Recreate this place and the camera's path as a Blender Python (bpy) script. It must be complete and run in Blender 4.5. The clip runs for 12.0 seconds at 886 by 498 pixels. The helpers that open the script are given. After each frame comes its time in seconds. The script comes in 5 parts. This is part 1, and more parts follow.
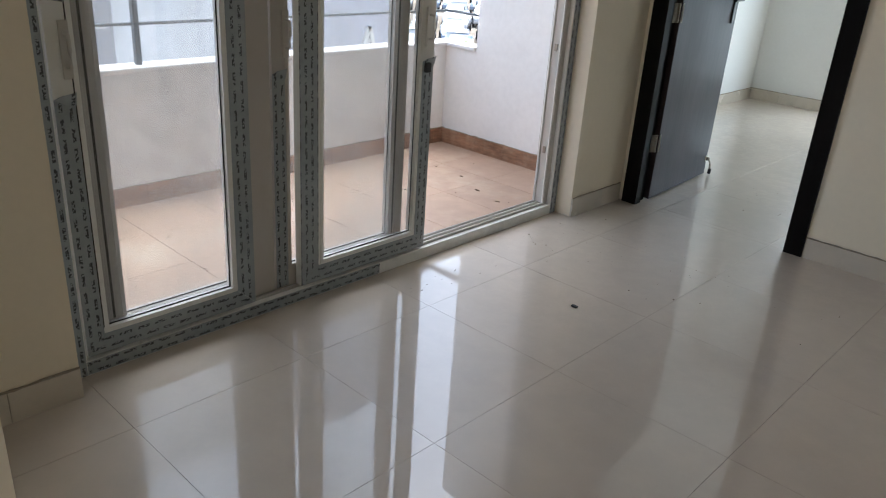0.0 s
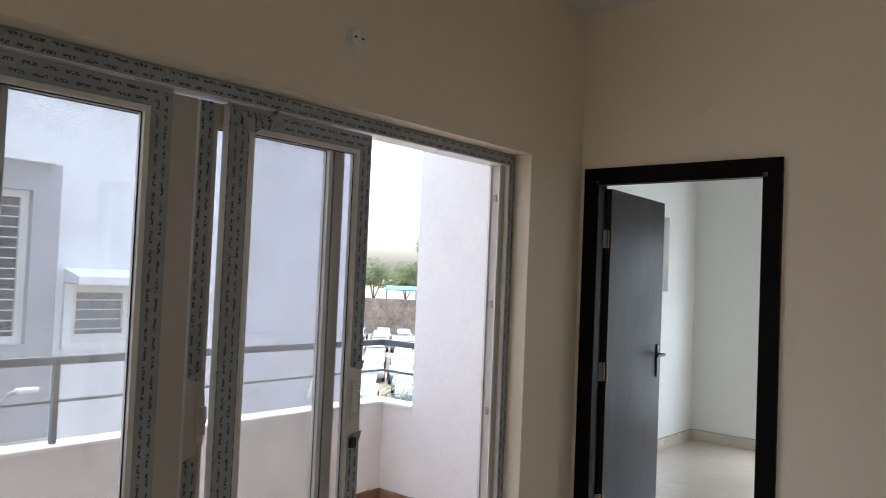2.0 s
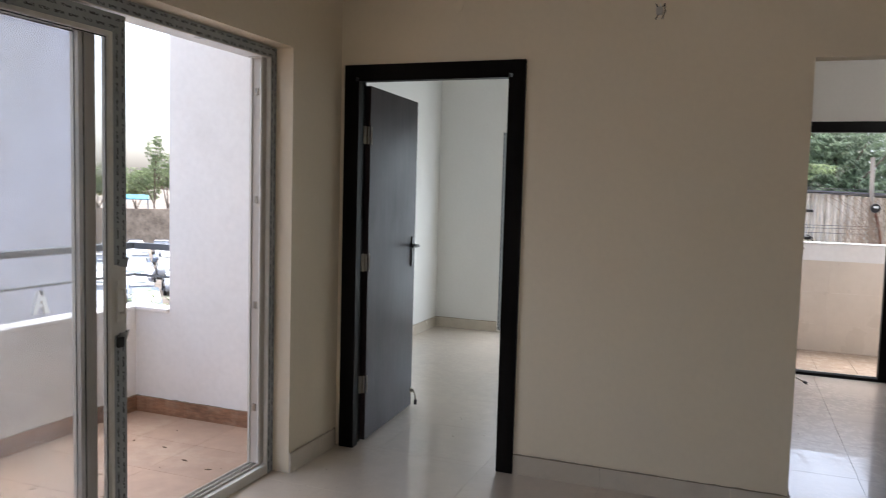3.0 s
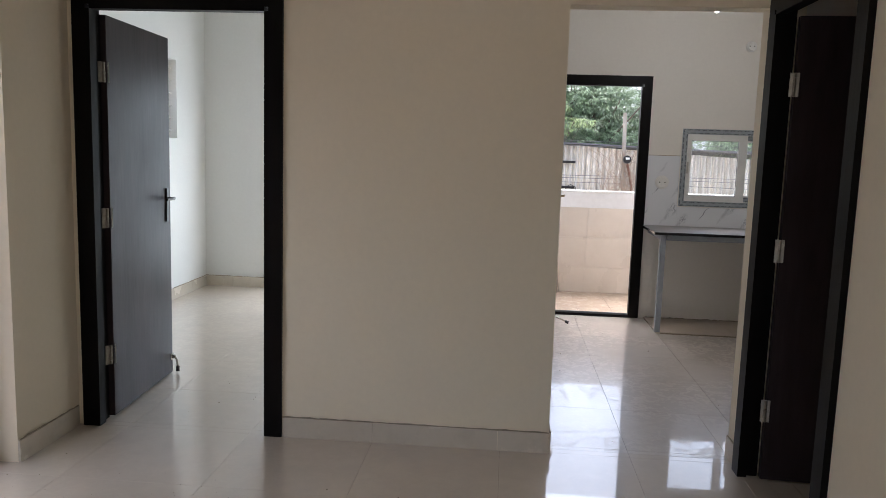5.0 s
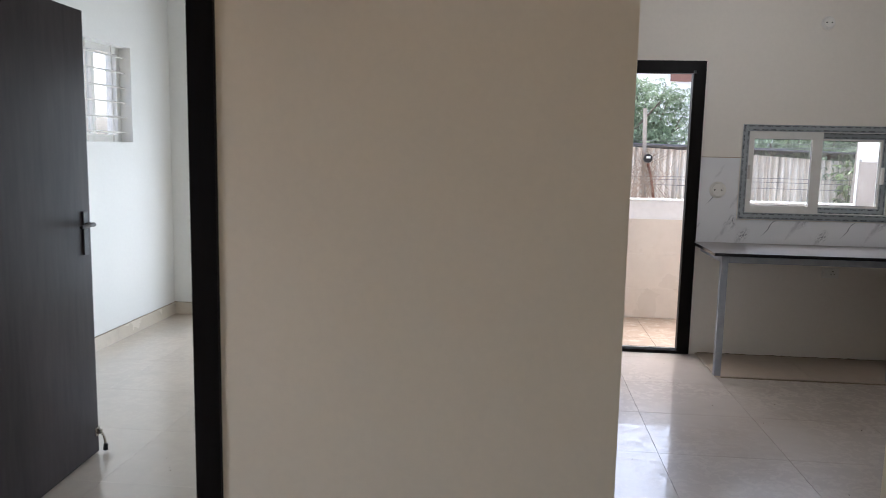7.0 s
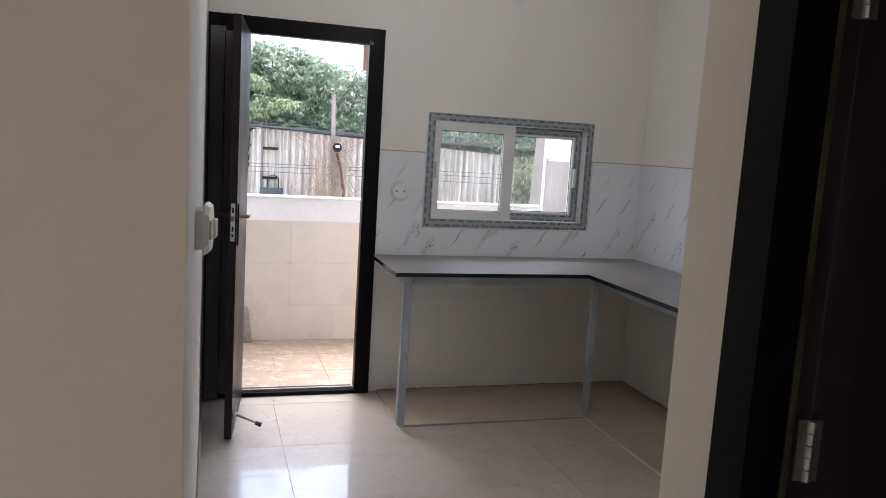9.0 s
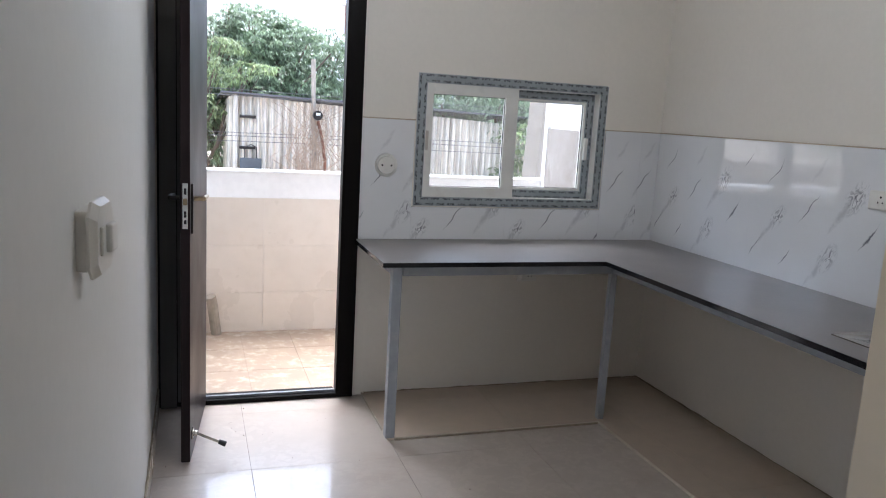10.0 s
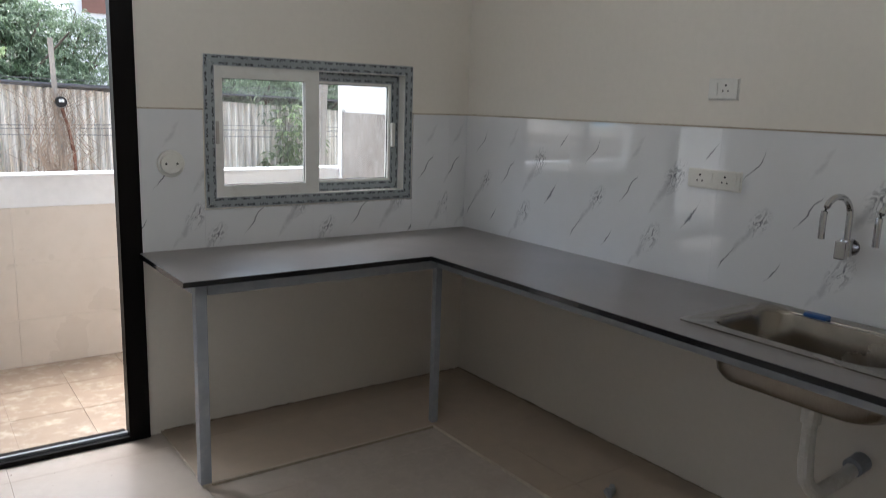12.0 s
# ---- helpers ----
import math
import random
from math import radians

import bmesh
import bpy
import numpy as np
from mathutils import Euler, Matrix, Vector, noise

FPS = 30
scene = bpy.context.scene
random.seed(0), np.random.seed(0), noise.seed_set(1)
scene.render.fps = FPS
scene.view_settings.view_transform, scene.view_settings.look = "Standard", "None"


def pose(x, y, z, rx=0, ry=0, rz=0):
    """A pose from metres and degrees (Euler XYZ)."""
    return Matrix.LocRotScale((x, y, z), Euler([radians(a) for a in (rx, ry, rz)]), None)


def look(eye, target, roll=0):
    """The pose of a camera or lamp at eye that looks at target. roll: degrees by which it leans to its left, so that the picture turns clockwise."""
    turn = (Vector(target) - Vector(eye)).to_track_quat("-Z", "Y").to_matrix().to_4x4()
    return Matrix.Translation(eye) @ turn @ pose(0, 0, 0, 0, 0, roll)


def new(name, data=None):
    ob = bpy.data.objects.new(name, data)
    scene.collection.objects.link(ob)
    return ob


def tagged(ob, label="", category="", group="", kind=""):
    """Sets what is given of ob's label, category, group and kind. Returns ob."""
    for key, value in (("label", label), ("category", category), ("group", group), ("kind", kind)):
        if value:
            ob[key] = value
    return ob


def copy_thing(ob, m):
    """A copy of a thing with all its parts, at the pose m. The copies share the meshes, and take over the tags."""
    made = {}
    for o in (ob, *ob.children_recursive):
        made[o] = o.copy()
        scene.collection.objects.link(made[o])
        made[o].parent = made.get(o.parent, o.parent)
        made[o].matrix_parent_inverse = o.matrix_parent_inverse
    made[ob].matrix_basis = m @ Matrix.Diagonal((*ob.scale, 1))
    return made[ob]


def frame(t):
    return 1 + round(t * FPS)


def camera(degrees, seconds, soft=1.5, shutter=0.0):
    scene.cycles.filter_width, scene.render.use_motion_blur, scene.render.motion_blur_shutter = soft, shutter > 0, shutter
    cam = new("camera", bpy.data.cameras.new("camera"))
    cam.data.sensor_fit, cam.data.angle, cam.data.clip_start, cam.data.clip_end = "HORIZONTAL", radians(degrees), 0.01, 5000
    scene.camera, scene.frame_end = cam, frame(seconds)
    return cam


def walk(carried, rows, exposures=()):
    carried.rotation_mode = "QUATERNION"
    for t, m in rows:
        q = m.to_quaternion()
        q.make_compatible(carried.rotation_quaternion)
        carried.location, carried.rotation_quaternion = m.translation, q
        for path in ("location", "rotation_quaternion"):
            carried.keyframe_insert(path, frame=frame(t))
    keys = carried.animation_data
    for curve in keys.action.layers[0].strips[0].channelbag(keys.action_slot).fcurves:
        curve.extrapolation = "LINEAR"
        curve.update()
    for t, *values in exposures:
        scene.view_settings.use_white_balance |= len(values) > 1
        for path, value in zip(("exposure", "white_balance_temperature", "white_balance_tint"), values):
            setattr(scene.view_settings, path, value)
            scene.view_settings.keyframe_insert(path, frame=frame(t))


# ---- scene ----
cam = camera(60.3, 12.0, soft=0.6, shutter=0.15)
PATH = [
    (0, (0.257, 0.103, 1.401), (-0.985, 1.461, 0.618), 3.9),
    (0.3, (0.247, 0.162, 1.393), (-1.042, 1.431, 0.539), 4.4),
    (0.5, (0.255, 0.203, 1.379), (-1.055, 1.459, 0.537), 4.7),
    (1, (0.217, 0.232, 1.444), (-1.182, 1.54, 0.867), 3.7),
    (1.5, (0.239, 0.248, 1.508), (-1.177, 1.649, 1.33), 2.6),
    (2, (0.259, 0.237, 1.535), (-1.03, 1.764, 1.603), 2.4),
    (2.5, (0.201, 0.172, 1.511), (-0.882, 1.853, 1.542), 2.1),
    (2.9, (0.218, 0.121, 1.484), (-0.564, 1.957, 1.362), 1.7),
    (3, (0.212, 0.094, 1.474), (-0.495, 1.959, 1.319), 1.6),
    (3.5, (0.245, 0.066, 1.459), (-0.087, 2.022, 1.209), 2.0),
    (5.5, (0.267, 0.536, 1.438), (0.108, 2.513, 1.177), 1.8),
    (6, (0.175, 0.822, 1.433), (-0.06, 2.79, 1.169), 1.6),
    (6.5, (0.116, 1.124, 1.476), (-0.127, 3.091, 1.203), 1.3),
    (7, (0.16, 1.486, 1.478), (-0.023, 3.46, 1.214), 1.2),
    (7.5, (0.193, 1.764, 1.487), (0.316, 3.743, 1.221), 2.5),
    (9.3, (0.594, 2.957, 1.489), (1.194, 4.847, 1.224), 3.4),
    (9.5, (0.611, 3.062, 1.486), (1.216, 4.95, 1.222), 3.3),
    (9.9, (0.658, 3.326, 1.469), (1.279, 5.202, 1.162), 3.0),
    (10, (0.674, 3.372, 1.481), (1.3, 5.239, 1.136), 3.3),
    (10.5, (0.699, 3.558, 1.488), (1.442, 5.28, 0.792), 4.1),
    (11, (0.671, 3.701, 1.477), (1.611, 5.282, 0.692), 3.3),
    (11.5, (0.676, 3.749, 1.479), (1.752, 5.285, 0.786), 1.6),
    (12, (0.66, 3.788, 1.503), (1.804, 5.386, 1.13), 1.8),
]
walk(cam, [(t, look(eye, target, roll)) for t, eye, target, roll in PATH],
     [(0, 2.05, 5850, 7), (1.5, 2.0, 5960, 10), (2.3, 1.87, 6050, 12), (3, 1.78, 6150, 13), (3.7, 1.8, 6150, 14), (5.5, 2.14, 6050, 13), (7.5, 2.1, 5950, 14), (9.5, 2.35, 5800, 13), (10.2, 2.42, 5650, 11), (10.7, 2.28, 5550, 11), (11.2, 2.15, 5600, 11), (11.6, 2.08, 5800, 10), (12, 1.92, 5950, 9)])

# ---- world and light ----
world = bpy.data.worlds.new("world")
scene.world = world
world.use_nodes = True
wn = world.node_tree.nodes
sky = wn.new("ShaderNodeTexSky")
sky.sky_type = "NISHITA"
sky.sun_disc = False
sky.sun_elevation = radians(69)
sky.sun_rotation = radians(-15)
sky.air_density, sky.dust_density, sky.ozone_density = 1.0, 4.0, 1.0
background = wn["Background"]
background.inputs["Strength"].default_value = 0.15
veil = wn.new("ShaderNodeHueSaturation")
veil.inputs["Saturation"].default_value = 0.6
world.node_tree.links.new(sky.outputs["Color"], veil.inputs["Color"])
world.node_tree.links.new(veil.outputs["Color"], background.inputs["Color"])
sun = new("sun", bpy.data.lights.new("sun", "SUN"))
sun.data.energy, sun.data.angle, sun.data.color = 0.58, radians(50), (1.0, 0.97, 0.93)
sun.matrix_world = look((0, 0, 30), (3, -11, 0))


def opening_light(name, place, target, wide, tall, watts, colour):
    """An added area lamp that strengthens the sky's light through an opening."""
    ob = new(name, bpy.data.lights.new(name, "AREA"))
    ob.data.shape, ob.data.size, ob.data.size_y, ob.data.energy, ob.data.color = "RECTANGLE", wide, tall, watts, colour
    ob.matrix_world = look(place, target)
    return ob


# Fill lamp in the unseen south opening, added to brighten the middle wall.
opening_light("fill_in_unseen_south_window", (-0.2, -2.66, 1.5), (-0.2, 0, 1.4), 2.5, 1.25, 2.4, (1.0, 0.97, 0.92))
opening_light("sky_in_bedroom_door", (-1.26, 7.80, 1.05), (-1.26, 0, 1.0), 1.4, 1.9, 11.0, (0.85, 0.95, 1.0))
# Two added fill lamps, hung outside above the doors, out of view.
opening_light("sky_fill_above_back_door", (1.7, 9.8, 4.5), (1.7, 5.4, 0.3), 5.0, 3.0, 30.0, (0.80, 0.91, 1.0))
opening_light("sky_fill_above_balcony", (-3.7, 1.9, 3.75), (-0.2, 2.3, 0.6), 2.6, 1.6, 8.5, (0.96, 0.98, 1.0))
lamp_light = new("kitchen_lamp_light", bpy.data.lights.new("kitchen_lamp_light", "POINT"))
lamp_light.data.energy, lamp_light.data.shadow_soft_size, lamp_light.data.color = 3.0, 0.05, (1.0, 0.99, 0.97)
lamp_light.location = (1.58, 5.57, 2.33)


# ---- materials ----
def shade(name, base, rough=0.5, metal=0.0, spread=0.06, grain=8.0, coarse=0.8, bump=0.0, bump_scale=60.0, dirt=None, dirt_amount=0.3,
          dirt_scale=2.5, per_object=0.0, coat=0.0, rough_spread=0.05, specular=0.5, stretch=(1, 1, 1), rough_scale=3.0, smear=0.0, polish=0.0):
    """A painted or solid surface: base colour varied at two scales, stains, fine relief."""
    m = bpy.data.materials.new(name)
    m.use_nodes = True
    n, l = m.node_tree.nodes, m.node_tree.links
    b = n["Principled BSDF"]
    b.inputs["Metallic"].default_value = metal
    b.inputs["Specular IOR Level"].default_value = specular
    b.inputs["Coat Weight"].default_value = coat
    b.inputs["Coat Roughness"].default_value = 0.03
    geo = n.new("ShaderNodeNewGeometry")
    scaled = n.new("ShaderNodeVectorMath")
    scaled.operation = "MULTIPLY"
    scaled.inputs[1].default_value = stretch
    l.new(geo.outputs["Position"], scaled.inputs[0])
    total = None
    for size, weight in ((coarse, 0.6), (grain, 0.4)):
        tex = n.new("ShaderNodeTexNoise")
        tex.inputs["Scale"].default_value, tex.inputs["Detail"].default_value = size, 5.0
        l.new(scaled.outputs[0], tex.inputs["Vector"])
        ranged = n.new("ShaderNodeMapRange")
        ranged.inputs["To Min"].default_value, ranged.inputs["To Max"].default_value = -spread * weight * 2, spread * weight * 2
        ranged.inputs["From Min"].default_value, ranged.inputs["From Max"].default_value = 0.25, 0.75
        l.new(tex.outputs["Fac"], ranged.inputs["Value"])
        if total is None:
            total = ranged
        else:
            add = n.new("ShaderNodeMath")
            l.new(total.outputs[0], add.inputs[0])
            l.new(ranged.outputs[0], add.inputs[1])
            total = add
    if per_object:
        info = n.new("ShaderNodeObjectInfo")
        ranged = n.new("ShaderNodeMapRange")
        ranged.inputs["To Min"].default_value, ranged.inputs["To Max"].default_value = -per_object, per_object
        l.new(info.outputs["Random"], ranged.inputs["Value"])
        add = n.new("ShaderNodeMath")
        l.new(total.outputs[0], add.inputs[0])
        l.new(ranged.outputs[0], add.inputs[1])
        total = add
    one = n.new("ShaderNodeMath")
    one.inputs[1].default_value = 1.0
    l.new(total.outputs[0], one.inputs[0])
    tint = n.new("ShaderNodeVectorMath")
    tint.operation = "SCALE"
    tint.inputs[0].default_value = base
    l.new(one.outputs[0], tint.inputs["Scale"])
    colour = tint.outputs[0]
    if dirt:
        tex = n.new("ShaderNodeTexNoise")
        tex.inputs["Scale"].default_value, tex.inputs["Detail"].default_value = dirt_scale, 8.0
        tex.inputs["Roughness"].default_value = 0.65
        l.new(geo.outputs["Position"], tex.inputs["Vector"])
        ranged = n.new("ShaderNodeMapRange")
        ranged.inputs["From Min"].default_value, ranged.inputs["From Max"].default_value = 0.5, 0.72
        ranged.inputs["To Max"].default_value = dirt_amount
        l.new(tex.outputs["Fac"], ranged.inputs["Value"])
        mix = n.new("ShaderNodeMix")
        mix.data_type = "RGBA"
        mix.inputs["B"].default_value = (*dirt, 1)
        l.new(ranged.outputs[0], mix.inputs["Factor"])
        l.new(colour, mix.inputs["A"])
        colour = mix.outputs["Result"]
    l.new(colour, b.inputs["Base Color"])
    tex = n.new("ShaderNodeTexNoise")
    tex.inputs["Scale"].default_value, tex.inputs["Detail"].default_value = rough_scale, 6.0
    l.new(geo.outputs["Position"], tex.inputs["Vector"])
    ranged = n.new("ShaderNodeMapRange")
    ranged.inputs["From Min"].default_value, ranged.inputs["From Max"].default_value = 0.3, 0.7
    ranged.inputs["To Min"].default_value, ranged.inputs["To Max"].default_value = max(0.0, rough - rough_spread), min(1.0, rough + rough_spread)
    l.new(tex.outputs["Fac"], ranged.inputs["Value"])
    gloss = ranged.outputs[0]
    if smear:
        # wiped dust: crisp-edged dull patches inside broader dirty areas
        masks = []
        for size, warp, lo_, hi_ in ((11.0, 1.6, 0.48, 0.53), (1.1, 0.4, 0.36, 0.50), (34.0, 0.5, 0.36, 0.5)):
            tex = n.new("ShaderNodeTexNoise")
            tex.inputs["Scale"].default_value, tex.inputs["Detail"].default_value, tex.inputs["Distortion"].default_value = size, 6.0, warp
            l.new(geo.outputs["Position"], tex.inputs["Vector"])
            cut = n.new("ShaderNodeMapRange")
            cut.inputs["From Min"].default_value, cut.inputs["From Max"].default_value = lo_, hi_
            l.new(tex.outputs["Fac"], cut.inputs["Value"])
            masks.append(cut.outputs[0])
        dust = masks[0]
        for other in masks[1:]:
            times = n.new("ShaderNodeMath")
            times.operation = "MULTIPLY"
            l.new(dust, times.inputs[0])
            l.new(other, times.inputs[1])
            dust = times.outputs[0]
        more = n.new("ShaderNodeMath")
        more.operation = "MULTIPLY_ADD"
        more.inputs[1].default_value = smear
        l.new(dust, more.inputs[0])
        l.new(gloss, more.inputs[2])
        gloss = more.outputs[0]
        if polish:
            # the dust also hides part of the polish
            veil_ = n.new("ShaderNodeMapRange")
            veil_.inputs["To Min"].default_value, veil_.inputs["To Max"].default_value = coat, coat * max(0.0, 1 - 1.8 * smear)
            l.new(dust, veil_.inputs["Value"])
            l.new(veil_.outputs[0], b.inputs["Coat Weight"])
    if polish:
        # a clear polished skin over a duller body
        b.inputs["Roughness"].default_value = polish
        b.inputs["Coat IOR"].default_value = 1.7
        l.new(gloss, b.inputs["Coat Roughness"])
    else:
        l.new(gloss, b.inputs["Roughness"])
    if bump:
        tex = n.new("ShaderNodeTexNoise")
        tex.inputs["Scale"].default_value, tex.inputs["Detail"].default_value = bump_scale, 4.0
        l.new(scaled.outputs[0], tex.inputs["Vector"])
        relief = n.new("ShaderNodeBump")
        relief.inputs["Strength"].default_value, relief.inputs["Distance"].default_value = bump, 0.004
        l.new(tex.outputs["Fac"], relief.inputs["Height"])
        l.new(relief.outputs[0], b.inputs["Normal"])
    return m


def glass(name, least=0.03, most=0.15):
    """Clear pane: light passes straight, with a faint mirror."""
    m = bpy.data.materials.new(name)
    m.use_nodes = True
    n, l = m.node_tree.nodes, m.node_tree.links
    n.remove(n["Principled BSDF"])
    clear, gloss, mix, lw, power, scaled = (n.new("ShaderNodeBsdfTransparent"), n.new("ShaderNodeBsdfGlossy"), n.new("ShaderNodeMixShader"), n.new("ShaderNodeLayerWeight"), n.new("ShaderNodeMath"), n.new("ShaderNodeMath"))
    clear.inputs["Color"].default_value = (0.96, 0.97, 0.97, 1)
    gloss.inputs["Roughness"].default_value = 0.01
    power.operation, scaled.operation = "POWER", "MULTIPLY_ADD"
    power.inputs[1].default_value = 5.0
    scaled.inputs[1].default_value, scaled.inputs[2].default_value = 0.9, 0.04
    l.new(lw.outputs["Facing"], power.inputs[0])
    l.new(power.outputs[0], scaled.inputs[0])
    l.new(scaled.outputs[0], mix.inputs["Fac"])
    l.new(clear.outputs[0], mix.inputs[1])
    l.new(gloss.outputs[0], mix.inputs[2])
    film, geo, tex, ranged, dusty = (n.new("ShaderNodeBsdfDiffuse"), n.new("ShaderNodeNewGeometry"), n.new("ShaderNodeTexNoise"), n.new("ShaderNodeMapRange"), n.new("ShaderNodeMixShader"))
    film.inputs["Color"].default_value = (0.6, 0.57, 0.52, 1)
    through_, grime = n.new("ShaderNodeBsdfTranslucent"), n.new("ShaderNodeMixShader")
    through_.inputs["Color"].default_value = (0.7, 0.67, 0.62, 1)
    grime.inputs["Fac"].default_value = 0.7
    l.new(film.outputs[0], grime.inputs[1])
    l.new(through_.outputs[0], grime.inputs[2])
    tex.inputs["Scale"].default_value, tex.inputs["Detail"].default_value = 3.0, 8.0
    ranged.inputs["From Min"].default_value, ranged.inputs["From Max"].default_value = 0.3, 0.75
    ranged.inputs["To Min"].default_value, ranged.inputs["To Max"].default_value = least, most
    l.new(geo.outputs["Position"], tex.inputs["Vector"])
    l.new(tex.outputs["Fac"], ranged.inputs["Value"])
    l.new(ranged.outputs[0], dusty.inputs["Fac"])
    l.new(mix.outputs[0], dusty.inputs[1])
    l.new(grime.outputs[0], dusty.inputs[2])
    l.new(dusty.outputs[0], n["Material Output"].inputs["Surface"])
    return m


def tape_shade(name, ground, ink):
    """Protective film on window profiles, printed with rows of small dark dashes along its length (local x)."""
    m = shade(name, ground, rough=0.45, spread=0.12, grain=30, coarse=4, bump=0.25, bump_scale=90)
    n, l = m.node_tree.nodes, m.node_tree.links
    b = n["Principled BSDF"]
    old = b.inputs["Base Color"].links[0].from_socket
    coord = n.new("ShaderNodeTexCoord")
    brick = n.new("ShaderNodeTexBrick")
    brick.inputs["Scale"].default_value = 1.0
    brick.inputs["Brick Width"].default_value, brick.inputs["Row Height"].default_value = 0.06, 0.028
    brick.inputs["Mortar Size"].default_value = 0.0098
    brick.inputs["Mortar Smooth"].default_value = 0.15
    brick.inputs["Color1"].default_value = brick.inputs["Color2"].default_value = (1, 1, 1, 1)
    brick.inputs["Mortar"].default_value = (0, 0, 0, 1)
    l.new(coord.outputs["Object"], brick.inputs["Vector"])
    fine = n.new("ShaderNodeTexNoise")
    fine.inputs["Scale"].default_value = 140
    l.new(coord.outputs["Object"], fine.inputs["Vector"])
    cut = n.new("ShaderNodeMath")
    cut.operation = "GREATER_THAN"
    cut.inputs[1].default_value = 0.47
    l.new(fine.outputs["Fac"], cut.inputs[0])
    both = n.new("ShaderNodeMath")
    both.operation = "MULTIPLY"
    l.new(brick.outputs["Color"], both.inputs[0])
    l.new(cut.outputs[0], both.inputs[1])
    mix = n.new("ShaderNodeMix")
    mix.data_type = "RGBA"
    mix.inputs["B"].default_value = (*ink, 1)
    l.new(both.outputs[0], mix.inputs["Factor"])
    l.new(old, mix.inputs["A"])
    l.new(mix.outputs["Result"], b.inputs["Base Color"])
    return m


def marble_shade(name):
    """White glazed wall tile with a printed pattern of diagonal grey veins, the same on every tile."""
    m = shade(name, (0.84, 0.845, 0.86), rough=0.008, spread=0.02, coarse=1.5, grain=6, rough_spread=0.006, specular=1.0, coat=0.5)
    n, l = m.node_tree.nodes, m.node_tree.links
    b = n["Principled BSDF"]
    old = b.inputs["Base Color"].links[0].from_socket
    coord = n.new("ShaderNodeTexCoord")
    turned = n.new("ShaderNodeMapping")
    turned.inputs["Rotation"].default_value = (0, 0, radians(-55))
    l.new(coord.outputs["Object"], turned.inputs["Vector"])
    wobble = n.new("ShaderNodeTexNoise")
    wobble.inputs["Scale"].default_value, wobble.inputs["Detail"].default_value = 9, 6
    l.new(coord.outputs["Object"], wobble.inputs["Vector"])
    parts_ = n.new("ShaderNodeSeparateXYZ")
    l.new(turned.outputs[0], parts_.inputs[0])

    def math_node(op, a, bb, c=None):
        k = n.new("ShaderNodeMath")
        k.operation = op
        for i, v in enumerate((a, bb, c)):
            if v is None:
                continue
            if isinstance(v, (int, float)):
                k.inputs[i].default_value = v
            else:
                l.new(v, k.inputs[i])
        return k.outputs[0]

    across = math_node("ADD", parts_.outputs["Y"], math_node("MULTIPLY", math_node("SUBTRACT", wobble.outputs["Fac"], 0.5), 0.06))
    vein = None
    turn = radians(55)
    for cx, cy, half, width, weight in ((-0.33, -0.18, 0.06, 0.0035, 0.95), (-0.14, -0.20, 0.05, 0.003, 0.9), (-0.25, 0.17, 0.075, 0.0035, 0.8), (-0.03, 0.03, 0.085, 0.004, 0.85),
                                        (0.29, -0.04, 0.075, 0.004, 0.85), (0.36, 0.21, 0.05, 0.003, 0.7),
                                        (0.05, -0.22, 0.10, 0.014, 0.25), (-0.27, -0.10, 0.10, 0.012, 0.25), (0.15, 0.04, 0.12, 0.014, 0.28), (0.0, 0.20, 0.07, 0.010, 0.16)):
        u0, v0 = cx * math.cos(turn) + cy * math.sin(turn), -cx * math.sin(turn) + cy * math.cos(turn)
        off = math_node("DIVIDE", math_node("ABSOLUTE", math_node("SUBTRACT", across, v0), 0), width * 1.05)
        run = math_node("POWER", math_node("ABSOLUTE", math_node("DIVIDE", math_node("SUBTRACT", parts_.outputs["X"], u0), half), 0), 2.0)
        line = math_node("SUBTRACT", math_node("SUBTRACT", 1.25, off), run)
        line = math_node("MINIMUM", math_node("MAXIMUM", line, 0.0), 1.0)
        one = math_node("MULTIPLY", line, weight)
        vein = one if vein is None else math_node("MAXIMUM", vein, one)
    breaks = n.new("ShaderNodeTexNoise")
    breaks.inputs["Scale"].default_value, breaks.inputs["Detail"].default_value = 20, 6
    l.new(coord.outputs["Object"], breaks.inputs["Vector"])
    ranged = n.new("ShaderNodeMapRange")
    ranged.inputs["From Min"].default_value, ranged.inputs["From Max"].default_value = 0.30, 0.50
    l.new(breaks.outputs["Fac"], ranged.inputs["Value"])
    vein = math_node("MULTIPLY", vein, ranged.outputs[0])
    # ragged grey clusters drawn out along the veins
    drawn = n.new("ShaderNodeVectorMath")
    drawn.operation = "MULTIPLY"
    drawn.inputs[1].default_value = (0.55, 1.0, 1.0)
    l.new(turned.outputs[0], drawn.inputs[0])
    lumps = n.new("ShaderNodeTexNoise")
    lumps.inputs["Scale"].default_value, lumps.inputs["Detail"].default_value, lumps.inputs["Distortion"].default_value = 42, 8, 2.2
    l.new(drawn.outputs[0], lumps.inputs["Vector"])
    spot = n.new("ShaderNodeMapRange")
    spot.inputs["From Min"].default_value, spot.inputs["From Max"].default_value = 0.47, 0.60
    l.new(lumps.outputs["Fac"], spot.inputs["Value"])
    for sx, sy, rad in ((0.20, 0.10, 0.052), (-0.21, -0.03, 0.042), (0.10, -0.16, 0.046)):
        away = n.new("ShaderNodeVectorMath")
        away.operation = "DISTANCE"
        away.inputs[1].default_value = ((sx * math.cos(turn) + sy * math.sin(turn)) * 0.55, -sx * math.sin(turn) + sy * math.cos(turn), 0)
